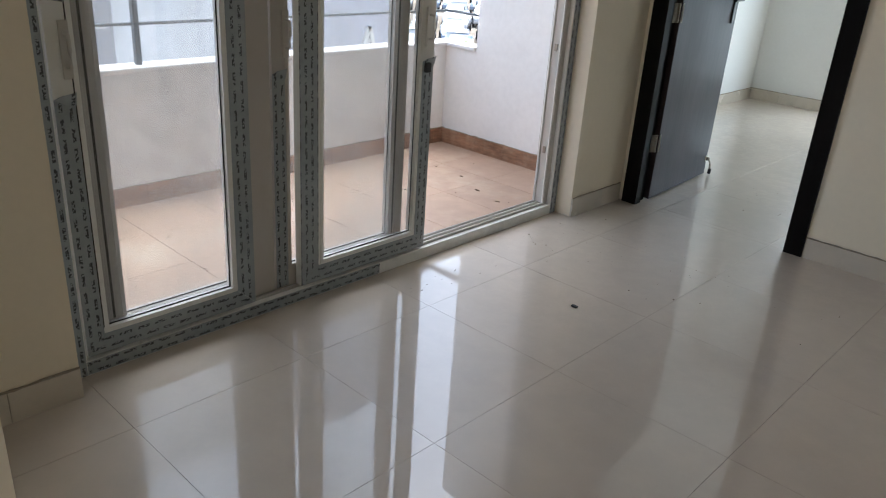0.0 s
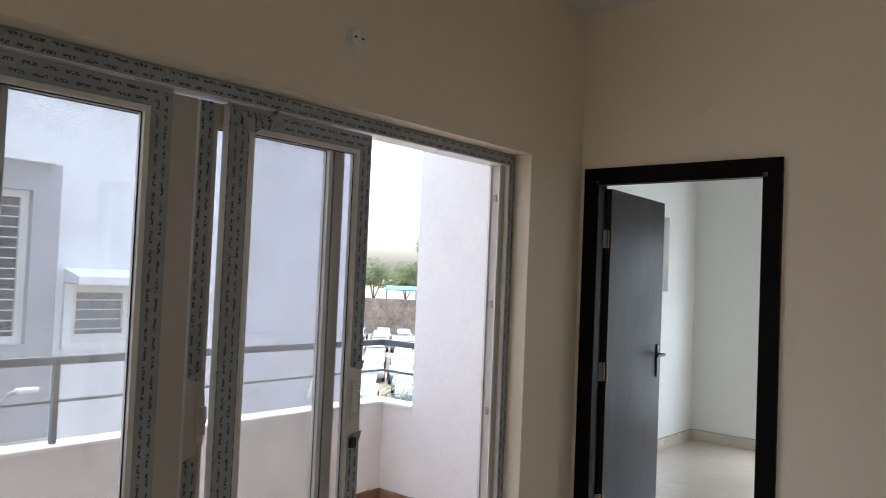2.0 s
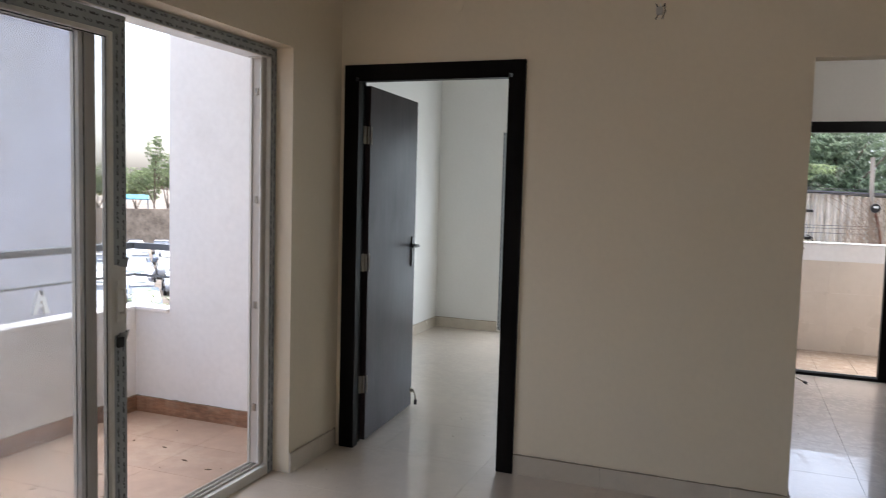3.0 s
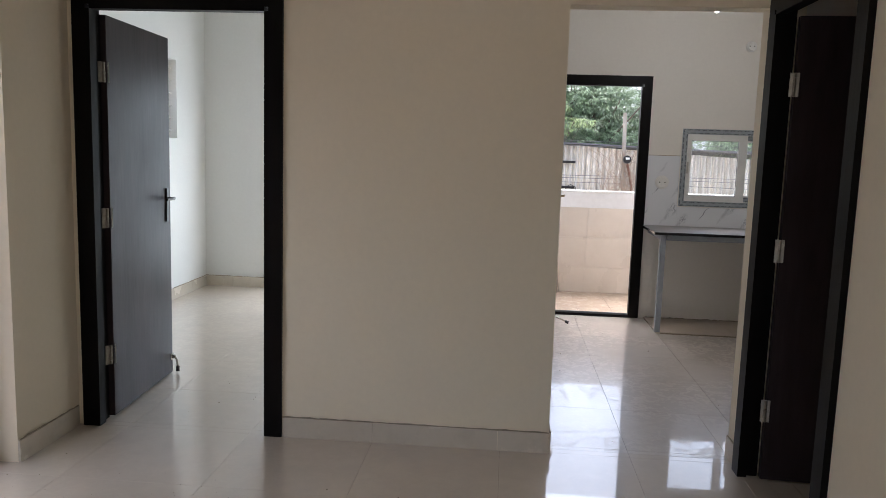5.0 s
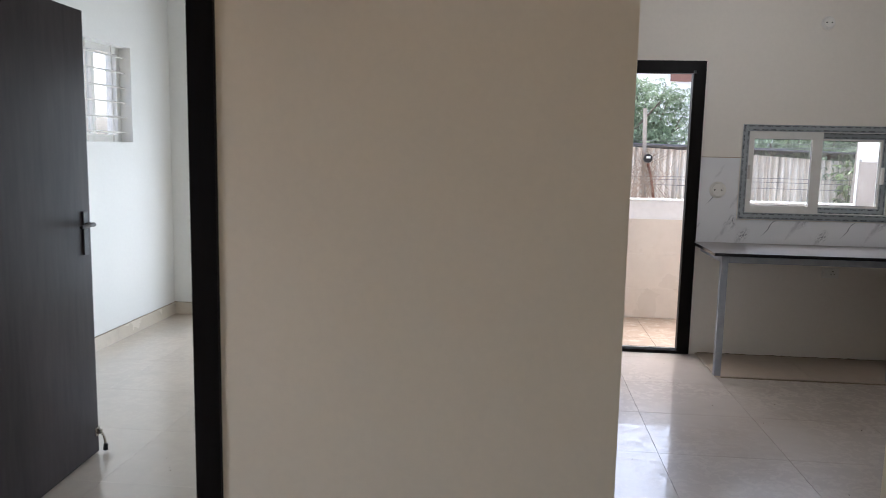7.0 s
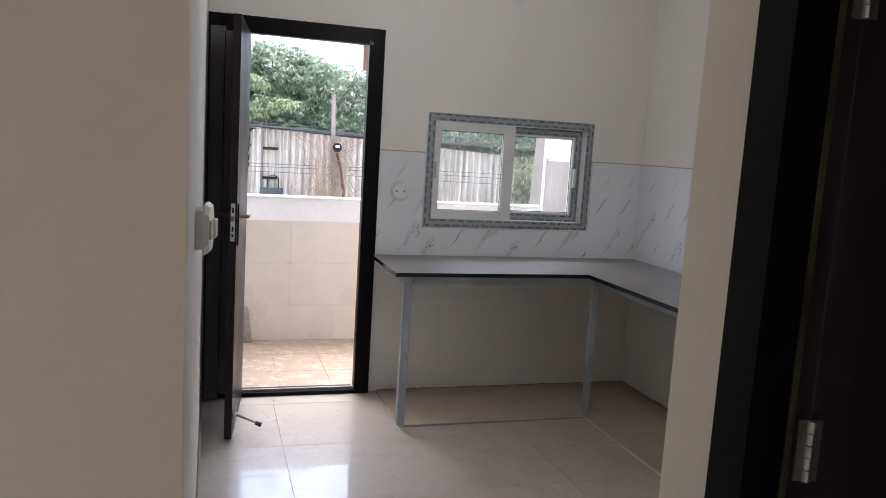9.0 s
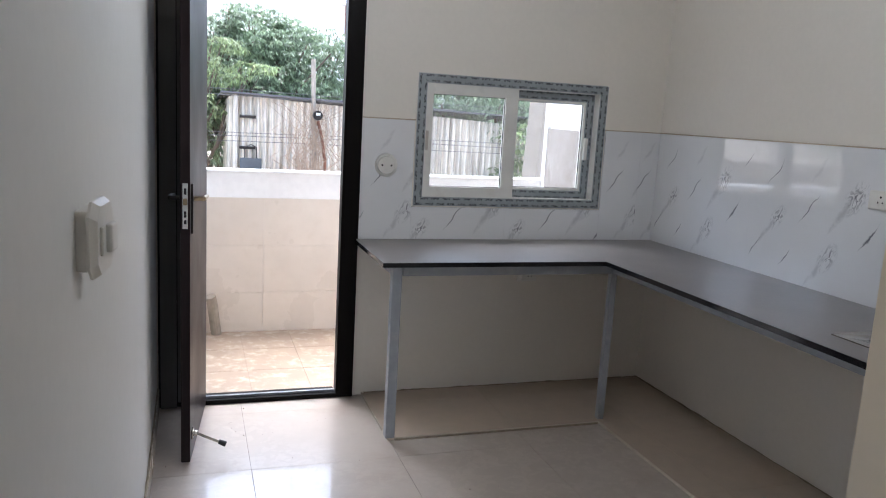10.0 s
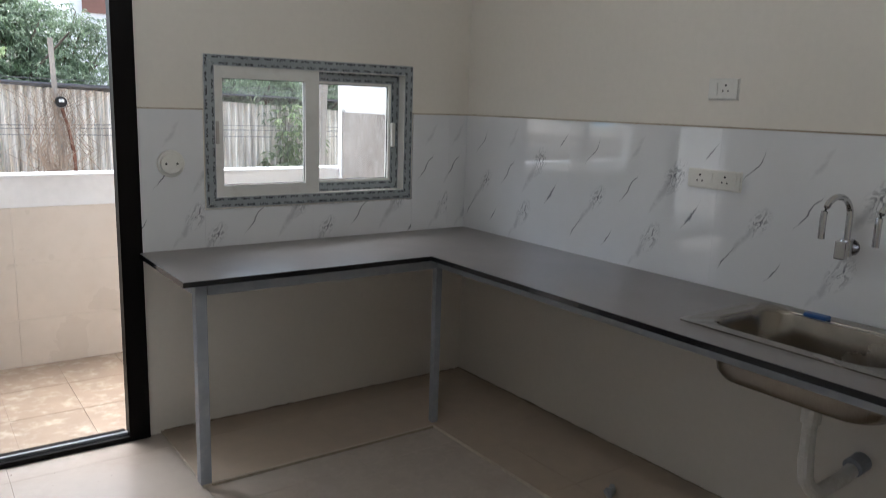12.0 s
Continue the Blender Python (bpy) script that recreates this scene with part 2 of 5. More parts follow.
        l.new(drawn.outputs[0], away.inputs[0])
        near = n.new("ShaderNodeMapRange")
        near.inputs["From Min"].default_value, near.inputs["From Max"].default_value = rad, rad * 0.1
        l.new(away.outputs["Value"], near.inputs["Value"])
        vein = math_node("MAXIMUM", vein, math_node("MULTIPLY", math_node("MULTIPLY", near.outputs[0], spot.outputs[0]), 0.8))
    mix = n.new("ShaderNodeMix")
    mix.data_type = "RGBA"
    mix.inputs["B"].default_value = (0.075, 0.08, 0.115, 1)
    l.new(vein, mix.inputs["Factor"])
    l.new(old, mix.inputs["A"])
    l.new(mix.outputs["Result"], b.inputs["Base Color"])
    return m


PAINT = shade("wall_paint", (0.825, 0.73, 0.57), rough=0.6, spread=0.02, coarse=0.5, grain=40, bump=0.02, bump_scale=160, dirt=(0.6, 0.55, 0.47), dirt_amount=0.12, dirt_scale=1.3)
PAINT_COOL = shade("cool_white_wall_paint", (0.79, 0.785, 0.755), rough=0.55, spread=0.02, coarse=0.5, grain=40, bump=0.02, bump_scale=160, dirt=(0.66, 0.63, 0.57), dirt_amount=0.12, dirt_scale=1.2)
PAINT_WHITE = shade("white_wall_paint", (0.81, 0.765, 0.69), rough=0.55, spread=0.02, coarse=0.5, grain=40, bump=0.02, bump_scale=160, dirt=(0.66, 0.63, 0.57), dirt_amount=0.12, dirt_scale=1.2)
OUTER_PAINT = shade("outer_wall_paint", (0.82, 0.81, 0.80), rough=0.75, spread=0.04, coarse=0.8, grain=25, bump=0.2, bump_scale=150, dirt=(0.5, 0.46, 0.42), dirt_amount=0.15)
CEILING = shade("ceiling_paint", (0.8, 0.78, 0.74), rough=0.7, spread=0.02, bump=0.04)
FLOOR_TILE = shade("vitrified_floor_tile", (0.565, 0.485, 0.40), rough=0.009, rough_scale=16, bump=0.005, bump_scale=9, spread=0.05, coarse=1.3, grain=9, per_object=0.02, rough_spread=0.007, dirt=(0.48, 0.42, 0.35), dirt_amount=0.3, dirt_scale=3, specular=0.42, smear=0.06, polish=0.34, coat=1.0)
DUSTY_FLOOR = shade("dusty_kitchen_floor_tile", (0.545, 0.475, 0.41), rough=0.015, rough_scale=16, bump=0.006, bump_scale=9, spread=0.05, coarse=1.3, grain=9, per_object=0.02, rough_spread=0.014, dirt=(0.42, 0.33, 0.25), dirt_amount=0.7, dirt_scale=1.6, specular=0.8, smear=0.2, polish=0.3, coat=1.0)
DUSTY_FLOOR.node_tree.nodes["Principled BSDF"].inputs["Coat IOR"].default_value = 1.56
BEAD = shade("dirty_grout_bead", (0.30, 0.25, 0.19), rough=0.9, spread=0.3, grain=40)
PALE_GROUT = shade("pale_grout", (0.40, 0.30, 0.23), rough=0.9, spread=0.2)
PALE_BEAD = shade("beige_joint_bead", (0.42, 0.35, 0.27), rough=0.9, spread=0.3, grain=30)
GROUT = shade("grout", (0.22, 0.19, 0.16), rough=0.9, spread=0.2)
DULL_TILE = shade("dusty_floor_tile", (0.50, 0.405, 0.31), rough=0.4, spread=0.06, coarse=1.5, grain=12, dirt=(0.42, 0.36, 0.28), dirt_amount=0.4, dirt_scale=4)
SKIRTING = shade("skirting_tile", (0.62, 0.55, 0.455), rough=0.25, spread=0.05, per_object=0.03, dirt=(0.4, 0.35, 0.28), dirt_amount=0.3, dirt_scale=9)
DARK_WOOD = shade("dark_frame_laminate", (0.006, 0.0048, 0.0044), specular=0.09, rough=0.42, spread=0.25, coarse=2, grain=30, stretch=(1, 1, 0.15), bump=0.1, bump_scale=40)
LEAF_WOOD = shade("dark_door_laminate", (0.033, 0.0235, 0.024), specular=0.1, rough=0.38, spread=0.26, coarse=4, grain=30, stretch=(1, 1, 0.14), bump=0.12, bump_scale=50)
# Grey-brown of the packing board; on the jamb it stands for room light.
LIT_JAMB_AND_BOARD = shade("lit_jamb_and_board_grey", (0.14, 0.132, 0.125), rough=0.6, spread=0.2, coarse=2, grain=20, stretch=(1, 1, 0.1))
UPVC = shade("white_upvc", (0.80, 0.79, 0.75), rough=0.3, spread=0.03, dirt=(0.5, 0.45, 0.38), dirt_amount=0.3, dirt_scale=12)
# Cream uPVC, darker than UPVC: the shade on recessed profiles is in its colour.
UPVC_CREAM_SHADED = shade("shaded_cream_upvc", (0.54, 0.505, 0.46), rough=0.35, spread=0.03, dirt=(0.4, 0.35, 0.28), dirt_amount=0.25, dirt_scale=8)
TAPE = tape_shade("protective_film", (0.33, 0.36, 0.375), (0.055, 0.06, 0.07))
RUBBER = shade("black_gasket", (0.012, 0.012, 0.012), rough=0.6)
PANE = glass("dusty_window_glass")
CLEAN_PANE = glass("window_glass", 0.01, 0.06)
STEEL = shade("stainless_steel", (0.38, 0.35, 0.30), rough=0.15, metal=1.0, spread=0.08, grain=60, stretch=(1, 8, 1), rough_spread=0.05)
SINK_STEEL = shade("brushed_sink_steel", (0.33, 0.30, 0.26), rough=0.25, metal=1.0, spread=0.15, grain=60, stretch=(1, 8, 1), rough_spread=0.08, dirt=(0.12, 0.10, 0.08), dirt_amount=0.35, dirt_scale=14)
HINGE = shade("worn_hinge_steel", (0.30, 0.27, 0.23), rough=0.35, metal=1.0, spread=0.25, grain=60)
CHROME = shade("chrome", (0.62, 0.62, 0.63), rough=0.08, metal=1.0, spread=0.02, rough_spread=0.03)
BRASS = shade("worn_brass", (0.36, 0.28, 0.18), rough=0.35, metal=1.0, spread=0.15)
DARK_METAL = shade("dark_bronze_metal", (0.03, 0.027, 0.025), rough=0.4, metal=0.6, spread=0.2)
GREY_STEEL = shade("grey_painted_steel", (0.31, 0.33, 0.36), rough=0.45, spread=0.08, grain=15, dirt=(0.55, 0.53, 0.5), dirt_amount=0.3, dirt_scale=14)
RAIL_STEEL = shade("dark_rail_paint", (0.10, 0.115, 0.13), rough=0.5, spread=0.15, grain=20)
GRANITE = shade("dusty_black_granite", (0.175, 0.156, 0.145), rough=0.32, spread=0.08, coarse=0.9, grain=90, rough_spread=0.03, specular=1.0, dirt=(0.30, 0.265, 0.24), dirt_amount=0.35, dirt_scale=2.0)
GRANITE.node_tree.nodes["Principled BSDF"].inputs["IOR"].default_value = 1.7
GRANITE_EDGE = shade("polished_granite_edge", (0.012, 0.012, 0.014), rough=0.15, spread=0.2)
MARBLE = marble_shade("veined_wall_tile")
SWITCH = shade("switch_plastic", (0.80, 0.785, 0.74), rough=0.3, spread=0.03, dirt=(0.5, 0.45, 0.38), dirt_amount=0.2, dirt_scale=40)
BLACK = shade("black_plastic", (0.01, 0.01, 0.01), rough=0.5)
PVC = shade("white_pvc_pipe", (0.72, 0.70, 0.66), rough=0.4, spread=0.05, dirt=(0.45, 0.4, 0.33), dirt_amount=0.4, dirt_scale=20)
BLUE = shade("blue_plastic", (0.02, 0.09, 0.3), rough=0.4)
TERRACOTTA = shade("terracotta_balcony_tile", (0.40, 0.275, 0.20), rough=0.5, spread=0.10, coarse=1.2, grain=14, per_object=0.06, dirt=(0.55, 0.47, 0.38), dirt_amount=0.5, dirt_scale=3)
BROWN_TILE = shade("brown_skirting_tile", (0.28, 0.15, 0.09), rough=0.45, spread=0.35, coarse=3, grain=18, per_object=0.15, stretch=(1, 1, 4), dirt=(0.5, 0.4, 0.3), dirt_amount=0.35, dirt_scale=9)
UTILITY_FLOOR = shade("beige_utility_floor_tile", (0.33, 0.245, 0.175), rough=0.45, spread=0.1, coarse=2, grain=10, per_object=0.03, dirt=(0.52, 0.45, 0.37), dirt_amount=0.9, dirt_scale=13)
UTILITY_TILE = shade("beige_utility_wall_tile", (0.66, 0.585, 0.505), rough=0.3, spread=0.04, coarse=1.2, grain=7, per_object=0.02, dirt=(0.55, 0.46, 0.36), dirt_amount=0.2, dirt_scale=12)


# ---- building helpers ----
def mesh_of(bm, material, name="mesh"):
    me = bpy.data.meshes.new(name)
    bmesh.ops.recalc_face_normals(bm, faces=bm.faces)
    bm.to_mesh(me)
    bm.free()
    for mm in (material if isinstance(material, (list, tuple)) else (material,)):
        me.materials.append(mm)
    return me


def part(name, bm, material, parent=None, label="", at=None, smooth=False):
    """Links a bmesh as one mesh object, under a thing or a part if one is given."""
    me = bm if isinstance(bm, bpy.types.Mesh) else mesh_of(bm, material, name)
    if smooth:
        for p in me.polygons:
            p.use_smooth = True
    ob = new(name, me)
    if at is not None:
        ob.matrix_basis = at
    if parent is not None:
        ob.parent = parent
    if label:
        ob["label"] = label
    return ob


def thing(name, label, category, at=None, group="", kind=""):
    ob = new(name)
    ob.empty_display_size = 0.1
    if at is not None:
        ob.matrix_basis = at
    return tagged(ob, label, category, group, kind)


def box(x0, x1, y0, y1, z0, z1, bevel=0.0, bm=None):
    own = bmesh.new()
    bmesh.ops.create_cube(own, size=1.0, matrix=Matrix.Translation(((x0 + x1) / 2, (y0 + y1) / 2, (z0 + z1) / 2)) @ Matrix.Diagonal((x1 - x0, y1 - y0, z1 - z0, 1)))
    if bevel:
        bmesh.ops.bevel(own, geom=own.edges[:], offset=bevel, segments=2, affect="EDGES", profile=0.5)
    return own if bm is None else merge(bm, own)


def merge(bm, other):
    me = bpy.data.meshes.new("tmp")
    other.to_mesh(me)
    other.free()
    bm.from_mesh(me)
    bpy.data.meshes.remove(me)
    return bm


def tube(points, radius, sides=12, bm=None, cap=True):
    """A round bar along points."""
    own = bmesh.new()
    pts = [Vector(p) for p in points]
    rings = []
    for i, p in enumerate(pts):
        d = (pts[min(i + 1, len(pts) - 1)] - pts[max(i - 1, 0)]).normalized()
        side = d.cross(Vector((0, 0, 1)) if abs(d.z) < 0.9 else Vector((1, 0, 0))).normalized()
        up = side.cross(d)
        r = radius[i] if isinstance(radius, (list, tuple)) else radius
        rings.append([own.verts.new(p + r * (math.cos(a) * side + math.sin(a) * up)) for a in (2 * math.pi * k / sides for k in range(sides))])
    for a, b in zip(rings, rings[1:]):
        for k in range(sides):
            own.faces.new((a[k], a[(k + 1) % sides], b[(k + 1) % sides], b[k]))
    if cap:
        own.faces.new(rings[0])
        own.faces.new(rings[-1][::-1])
    return own if bm is None else merge(bm, own)


def disc(centre, normal, radius, depth, sides=24, bm=None):
    c, d = Vector(centre), Vector(normal).normalized()
    return tube([c, c + d * depth * 0.7, c + d * depth], [radius, radius, radius * 0.93], sides, bm)


def sheet(axis, lo, hi, u0, u1, v0, v1, holes=()):
    """A slab normal to an axis from lo to hi, with rectangular holes (u0, u1, v0, v1) through it. u, v: the other two axes, in order."""
    us = sorted({u0, u1, *[min(max(k, u0), u1) for h in holes for k in h[:2]]})
    vs = sorted({v0, v1, *[min(max(k, v0), v1) for h in holes for k in h[2:]]})
    bm = bmesh.new()
    made = {}

    def vert(w, u, v):
        key = (w, u, v)
        if key not in made:
            made[key] = bm.verts.new((w, u, v) if axis == "x" else (u, w, v) if axis == "y" else (u, v, w))
        return made[key]

    def solid(i, j):
        if i < 0 or j < 0 or i >= len(us) - 1 or j >= len(vs) - 1:
            return False
        u, v = (us[i] + us[i + 1]) / 2, (vs[j] + vs[j + 1]) / 2
        return not any(h[0] < u < h[1] and h[2] < v < h[3] for h in holes)

    for i in range(len(us) - 1):
        for j in range(len(vs) - 1):
            if not solid(i, j):
                continue
            a, b, c, d = us[i], us[i + 1], vs[j], vs[j + 1]
            for w in (lo, hi):
                bm.faces.new([vert(w, *k) for k in ((a, c), (b, c), (b, d), (a, d))])
            for di, dj, p, q in ((-1, 0, (a, c), (a, d)), (1, 0, (b, c), (b, d)), (0, -1, (a, c), (b, c)), (0, 1, (a, d), (b, d))):
                if not solid(i + di, j + dj):
                    bm.faces.new((vert(lo, *p), vert(lo, *q), vert(hi, *q), vert(hi, *p)))
    return bm


def structure(name, bm, material, label, category):
    return tagged(part(name, bm, material), label, category, "", "structure")


def prism(profile, a, b, axis="x", bm=None):
    """An outline of (p, q) points drawn out along an axis from a to b."""
    own = bmesh.new()
    spot = {"x": lambda w, p, q: (w, p, q), "y": lambda w, p, q: (p, w, q), "z": lambda w, p, q: (p, q, w)}[axis]
    ends = [[own.verts.new(spot(w, p, q)) for p, q in profile] for w in (a, b)]
    own.faces.new(ends[0])
    own.faces.new(ends[1][::-1])
    for k in range(len(profile)):
        j = (k + 1) % len(profile)
        own.faces.new((ends[0][k], ends[0][j], ends[1][j], ends[1][k]))
    return own if bm is None else merge(bm, own)


TILES = {}


def tile_mesh(w, h, depth, material, gap, key):
    k = (round(w, 3), round(h, 3), round(depth, 3), key)
    if k not in TILES:
        a, b, e = w / 2 - gap / 2, h / 2 - gap / 2, 0.0002
        verts = [(-a, -b, -depth), (a, -b, -depth), (a, b, -depth), (-a, b, -depth),
                 (-a, -b, -e), (a, -b, -e), (a, b, -e), (-a, b, -e),
                 (-a + e, -b + e, 0), (a - e, -b + e, 0), (a - e, b - e, 0), (-a + e, b - e, 0)]
        faces = [(8, 9, 10, 11)]
        for lo_, hi_ in ((0, 4), (4, 8)):
            for i in range(4):
                j = (i + 1) % 4
                faces.append((lo_ + i, lo_ + j, hi_ + j, hi_ + i))
        me = bpy.data.meshes.new("tile")
        me.from_pydata(verts, [], faces)
        me.materials.append(material)
        TILES[k] = me
    return TILES[k]


def tiles(parent, material, key, origin, right, up, u0, u1, v0, v1, ustep, vstep, ustart, vstart, depth=0.008, gap=0.003, skip=None, name="tile"):
    """Lays tiles over a rectangle of a plane; right and up span it, and the tiles' faces look along right x up."""
    o, r, p = Vector(origin), Vector(right), Vector(up)
    turn = Matrix((r, p, r.cross(p))).transposed().to_4x4()
    us = sorted({u0, u1, *[ustart + ustep * k for k in range(-80, 80) if u0 + 0.01 < ustart + ustep * k < u1 - 0.01]})
    vs = sorted({v0, v1, *[vstart + vstep * k for k in range(-80, 80) if v0 + 0.01 < vstart + vstep * k < v1 - 0.01]})
    for a, b in zip(us, us[1:]):
        for c, d in zip(vs, vs[1:]):
            boxes_ = [(a, b, c, d)]
            for h in (skip or ()):
                nxt = []
                for (a1, b1, c1, d1) in boxes_:
                    if h[1] <= a1 or h[0] >= b1 or h[3] <= c1 or h[2] >= d1:
                        nxt.append((a1, b1, c1, d1))
                        continue
                    if h[0] > a1:
                        nxt.append((a1, h[0], c1, d1))
                    if h[1] < b1:
                        nxt.append((h[1], b1, c1, d1))
                    lo_, hi_ = max(a1, h[0]), min(b1, h[1])
                    if h[2] > c1:
                        nxt.append((lo_, hi_, c1, h[2]))
                    if h[3] < d1:
                        nxt.append((lo_, hi_, h[3], d1))
                boxes_ = nxt
            for (a1, b1, c1, d1) in boxes_:
                if b1 - a1 < 0.012 or d1 - c1 < 0.012:
                    continue
                t = new(name, tile_mesh(b1 - a1, d1 - c1, depth, material, gap, key))
                t.parent = parent
                t.matrix_basis = Matrix.Translation(o + r * (a1 + b1) / 2 + p * (c1 + d1) / 2) @ turn


# ---- plan ----
WX = -1.855          # room face of the balcony wall
MY = 3.89            # living-room face of the middle wall
KX0, KX1, KY0, KY1 = 0.515, 3.2, 4.0, 7.145
RX = 1.392            # room face of the bathroom wall
BX0, BY1 = -2.75, 7.745
TOP = 3.0
SOUTH = -2.6
GROUND = -6.0

# walls
structure("wall_west", sheet("x", WX - 0.2, WX, SOUTH, MY, 0, TOP, [(0.82, 3.395, -1, 2.152)]), PAINT, "cream painted plaster wall round a sliding balcony door", "wall")
structure("wall_middle", sheet("y", MY, KY0, WX - 0.2, RX + 0.12, 0, TOP, [(-1.79, -0.83, -1, 2.11), (KX0, RX, -1, 2.105)]), PAINT, "cream painted plaster wall with a bedroom doorway and kitchen passage", "wall")
structure("wall_right", sheet("x", RX, RX + 0.12, SOUTH, MY, 0, TOP, [(2.91, 3.805, -1, 2.11)]), PAINT, "cream painted plaster wall with a bathroom doorway", "wall")
structure("wall_stub", box(WX, -0.75, 0.2, 0.335, 0, TOP), PAINT, "cream painted plaster return wall", "wall")
# Unseen closing wall; its wide opening is added to let light in.
structure("wall_south", sheet("y", SOUTH - 0.12, SOUTH, WX - 0.2, RX + 0.12, 0, TOP, [(-1.5, 1.1, 0.85, 2.15)]), PAINT, "unseen cream plaster wall with an opening added for light", "wall")
structure("wall_kitchen_left", sheet("x", KX0 - 0.11, KX0, KY0, KY1, 0, TOP), PAINT_COOL, "white painted plaster wall between kitchen and bedroom", "wall")
structure("wall_kitchen_front", sheet("y", MY, KY0, RX + 0.12, KX1 + 0.12, 0, TOP), PAINT_WHITE, "white painted plaster wall", "wall")
structure("wall_sink", sheet("x", KX1, KX1 + 0.12, KY0, KY1, 0, TOP), PAINT_WHITE, "white painted plaster wall behind the sink counter", "wall")
structure("wall_kitchen_back", sheet("y", KY1, KY1 + 0.12, KX0 - 0.11, KX1 + 0.12, 0, TOP, [(0.54, 1.45, -1, 2.10), (1.765, 2.83, 1.015, 1.685)]), PAINT_WHITE, "white painted kitchen wall with back door and window", "wall")
structure("wall_bedroom_west", sheet("x", BX0 - 0.2, BX0, KY0 + 0.2, BY1, 0, TOP, [(6.4, 7.105, 1.468, 2.165)]), PAINT_COOL, "white painted bedroom wall with a small window", "wall")
structure("wall_bedroom_south", sheet("y", KY0 + 0.102, KY0 + 0.2, BX0 - 0.2, WX - 0.2, 0, TOP), PAINT_COOL, "white painted bedroom wall", "wall")
structure("wall_bedroom_north", sheet("y", BY1, BY1 + 0.2, BX0 - 0.2, KX0 - 0.11, 0, TOP, [(-2.06, -0.46, -1, 2.1)]), PAINT_COOL, "white painted bedroom wall with a glazed balcony door", "wall")
structure("wall_bedroom_east", sheet("x", KX0 - 0.11, KX0 - 0.002, KY1 + 0.12, BY1, 0, TOP), PAINT_COOL, "white painted bedroom wall", "wall")
structure("wall_bathroom_end", sheet("x", KX1, KX1 + 0.12, 1.9, MY, 0, TOP), PAINT, "cream bathroom wall", "wall")
structure("wall_bathroom_side", sheet("y", 1.9, 2.0, RX + 0.12, KX1, 0, TOP), PAINT, "cream bathroom wall", "wall")
structure("ceiling", box(BX0 - 0.2, KX1 + 0.12, SOUTH - 0.12, BY1 + 0.2, TOP, TOP + 0.15), CEILING, "white painted flat ceiling", "ceiling")

# floors
floor = structure("floor", sheet("z", -0.12, -0.0035, BX0 - 0.2, KX1 + 0.12, SOUTH - 0.12, BY1 + 0.2, [(BX0 - 0.3, WX - 0.21, SOUTH - 0.2, KY0), (KX0 - 0.11, KX1 + 0.2, KY1 + 0.12, BY1 + 0.3), (RX + 0.12, KX1 + 0.2, SOUTH - 0.2, 1.9)]), GROUT, "pale polished vitrified tile floor with thin dark joints", "floor")


# ---- profiles with protective film ----
def strip(parent, name, material, along, a, b, centre, width, face, out, thick=0.0012):
    """A thin film strip: runs along axis `along` from a to b, on the plane `face` = (axis, value), drawn towards `out`."""
    axes = {"x": Vector((1, 0, 0)), "y": Vector((0, 1, 0)), "z": Vector((0, 0, 1))}
    r, nrm = axes[along], axes[face[0]] * out
    p = nrm.cross(r)
    third = [k for k in "xyz" if k not in (along, face[0])][0]
    place = axes[along] * (a + b) / 2 + axes[third] * centre + axes[face[0]] * (face[1] + out * thick / 2)
    m = Matrix.Translation(place) @ Matrix((r, p, nrm)).transposed().to_4x4()
    return part(name, box(-(b - a) / 2, (b - a) / 2, -width / 2, width / 2, -thick / 2, thick / 2), material, parent, "", m)


def border_film(parent, axis, face, out, u0, u1, v0, v1, widths, torn=()):
    """Film on the four members of a rectangular frame, mitred at its corners. widths: low u, high u, low v, high v (0: bare); torn: sides with a bare stretch between two heights."""
    wu0, wu1, wv0, wv1 = widths
    spot = {"x": lambda u, v: Vector((face, u, v)), "y": lambda u, v: Vector((u, face, v))}[axis]
    nrm = (Vector((1, 0, 0)) if axis == "x" else Vector((0, 1, 0))) * out
    e = 0.0012

    def lay(corners, along):
        pts = [spot(*c) for c in corners]
        m = Matrix.Translation(sum(pts, Vector()) / len(pts)) @ Matrix((along, nrm.cross(along), nrm)).transposed().to_4x4()
        local = [m.inverted() @ q for q in pts]
        bm = bmesh.new()
        low, high = [bm.verts.new((q.x, q.y, 0)) for q in local], [bm.verts.new((q.x, q.y, e)) for q in local]
        bm.faces.new(high)
        for k in range(len(local)):
            n_ = (k + 1) % len(local)
            bm.faces.new((low[k], low[n_], high[n_], high[k]))
        part("film", bm, TAPE, parent, "", m)

    flat = Vector((0, 1, 0)) if axis == "x" else Vector((1, 0, 0))
    up = Vector((0, 0, 1))
    g = 0.0012
    for side, wide, outer, inner in (("low", wu0, u0, u0 + wu0), ("high", wu1, u1, u1 - wu1)):
        if not wide:
            continue
        lo, hi = (v0, v0 + wv0), (v1, v1 - wv1)
        if side in torn:
            lay([(outer, lo[0]), (outer, 0.885), ((outer + inner) / 2, 0.896), (inner, 0.880), (inner, lo[1])], up)
            lay([(outer, 1.165), (outer, hi[0]), (inner, hi[1]), (inner, 1.158), ((outer * 2 + inner) / 3, 1.150)], up)
        else:
            lay([(outer, lo[0]), (outer, hi[0]), (inner, hi[1]), (inner, lo[1])], up)
    for wide, outer, inner in ((wv0, v0, v0 + wv0), (wv1, v1, v1 - wv1)):
        if wide:
            lay([(u0 + g, outer), (u1 - g, outer), (u1 - wu1 - g, inner), (u0 + wu0 + g, inner)], flat)


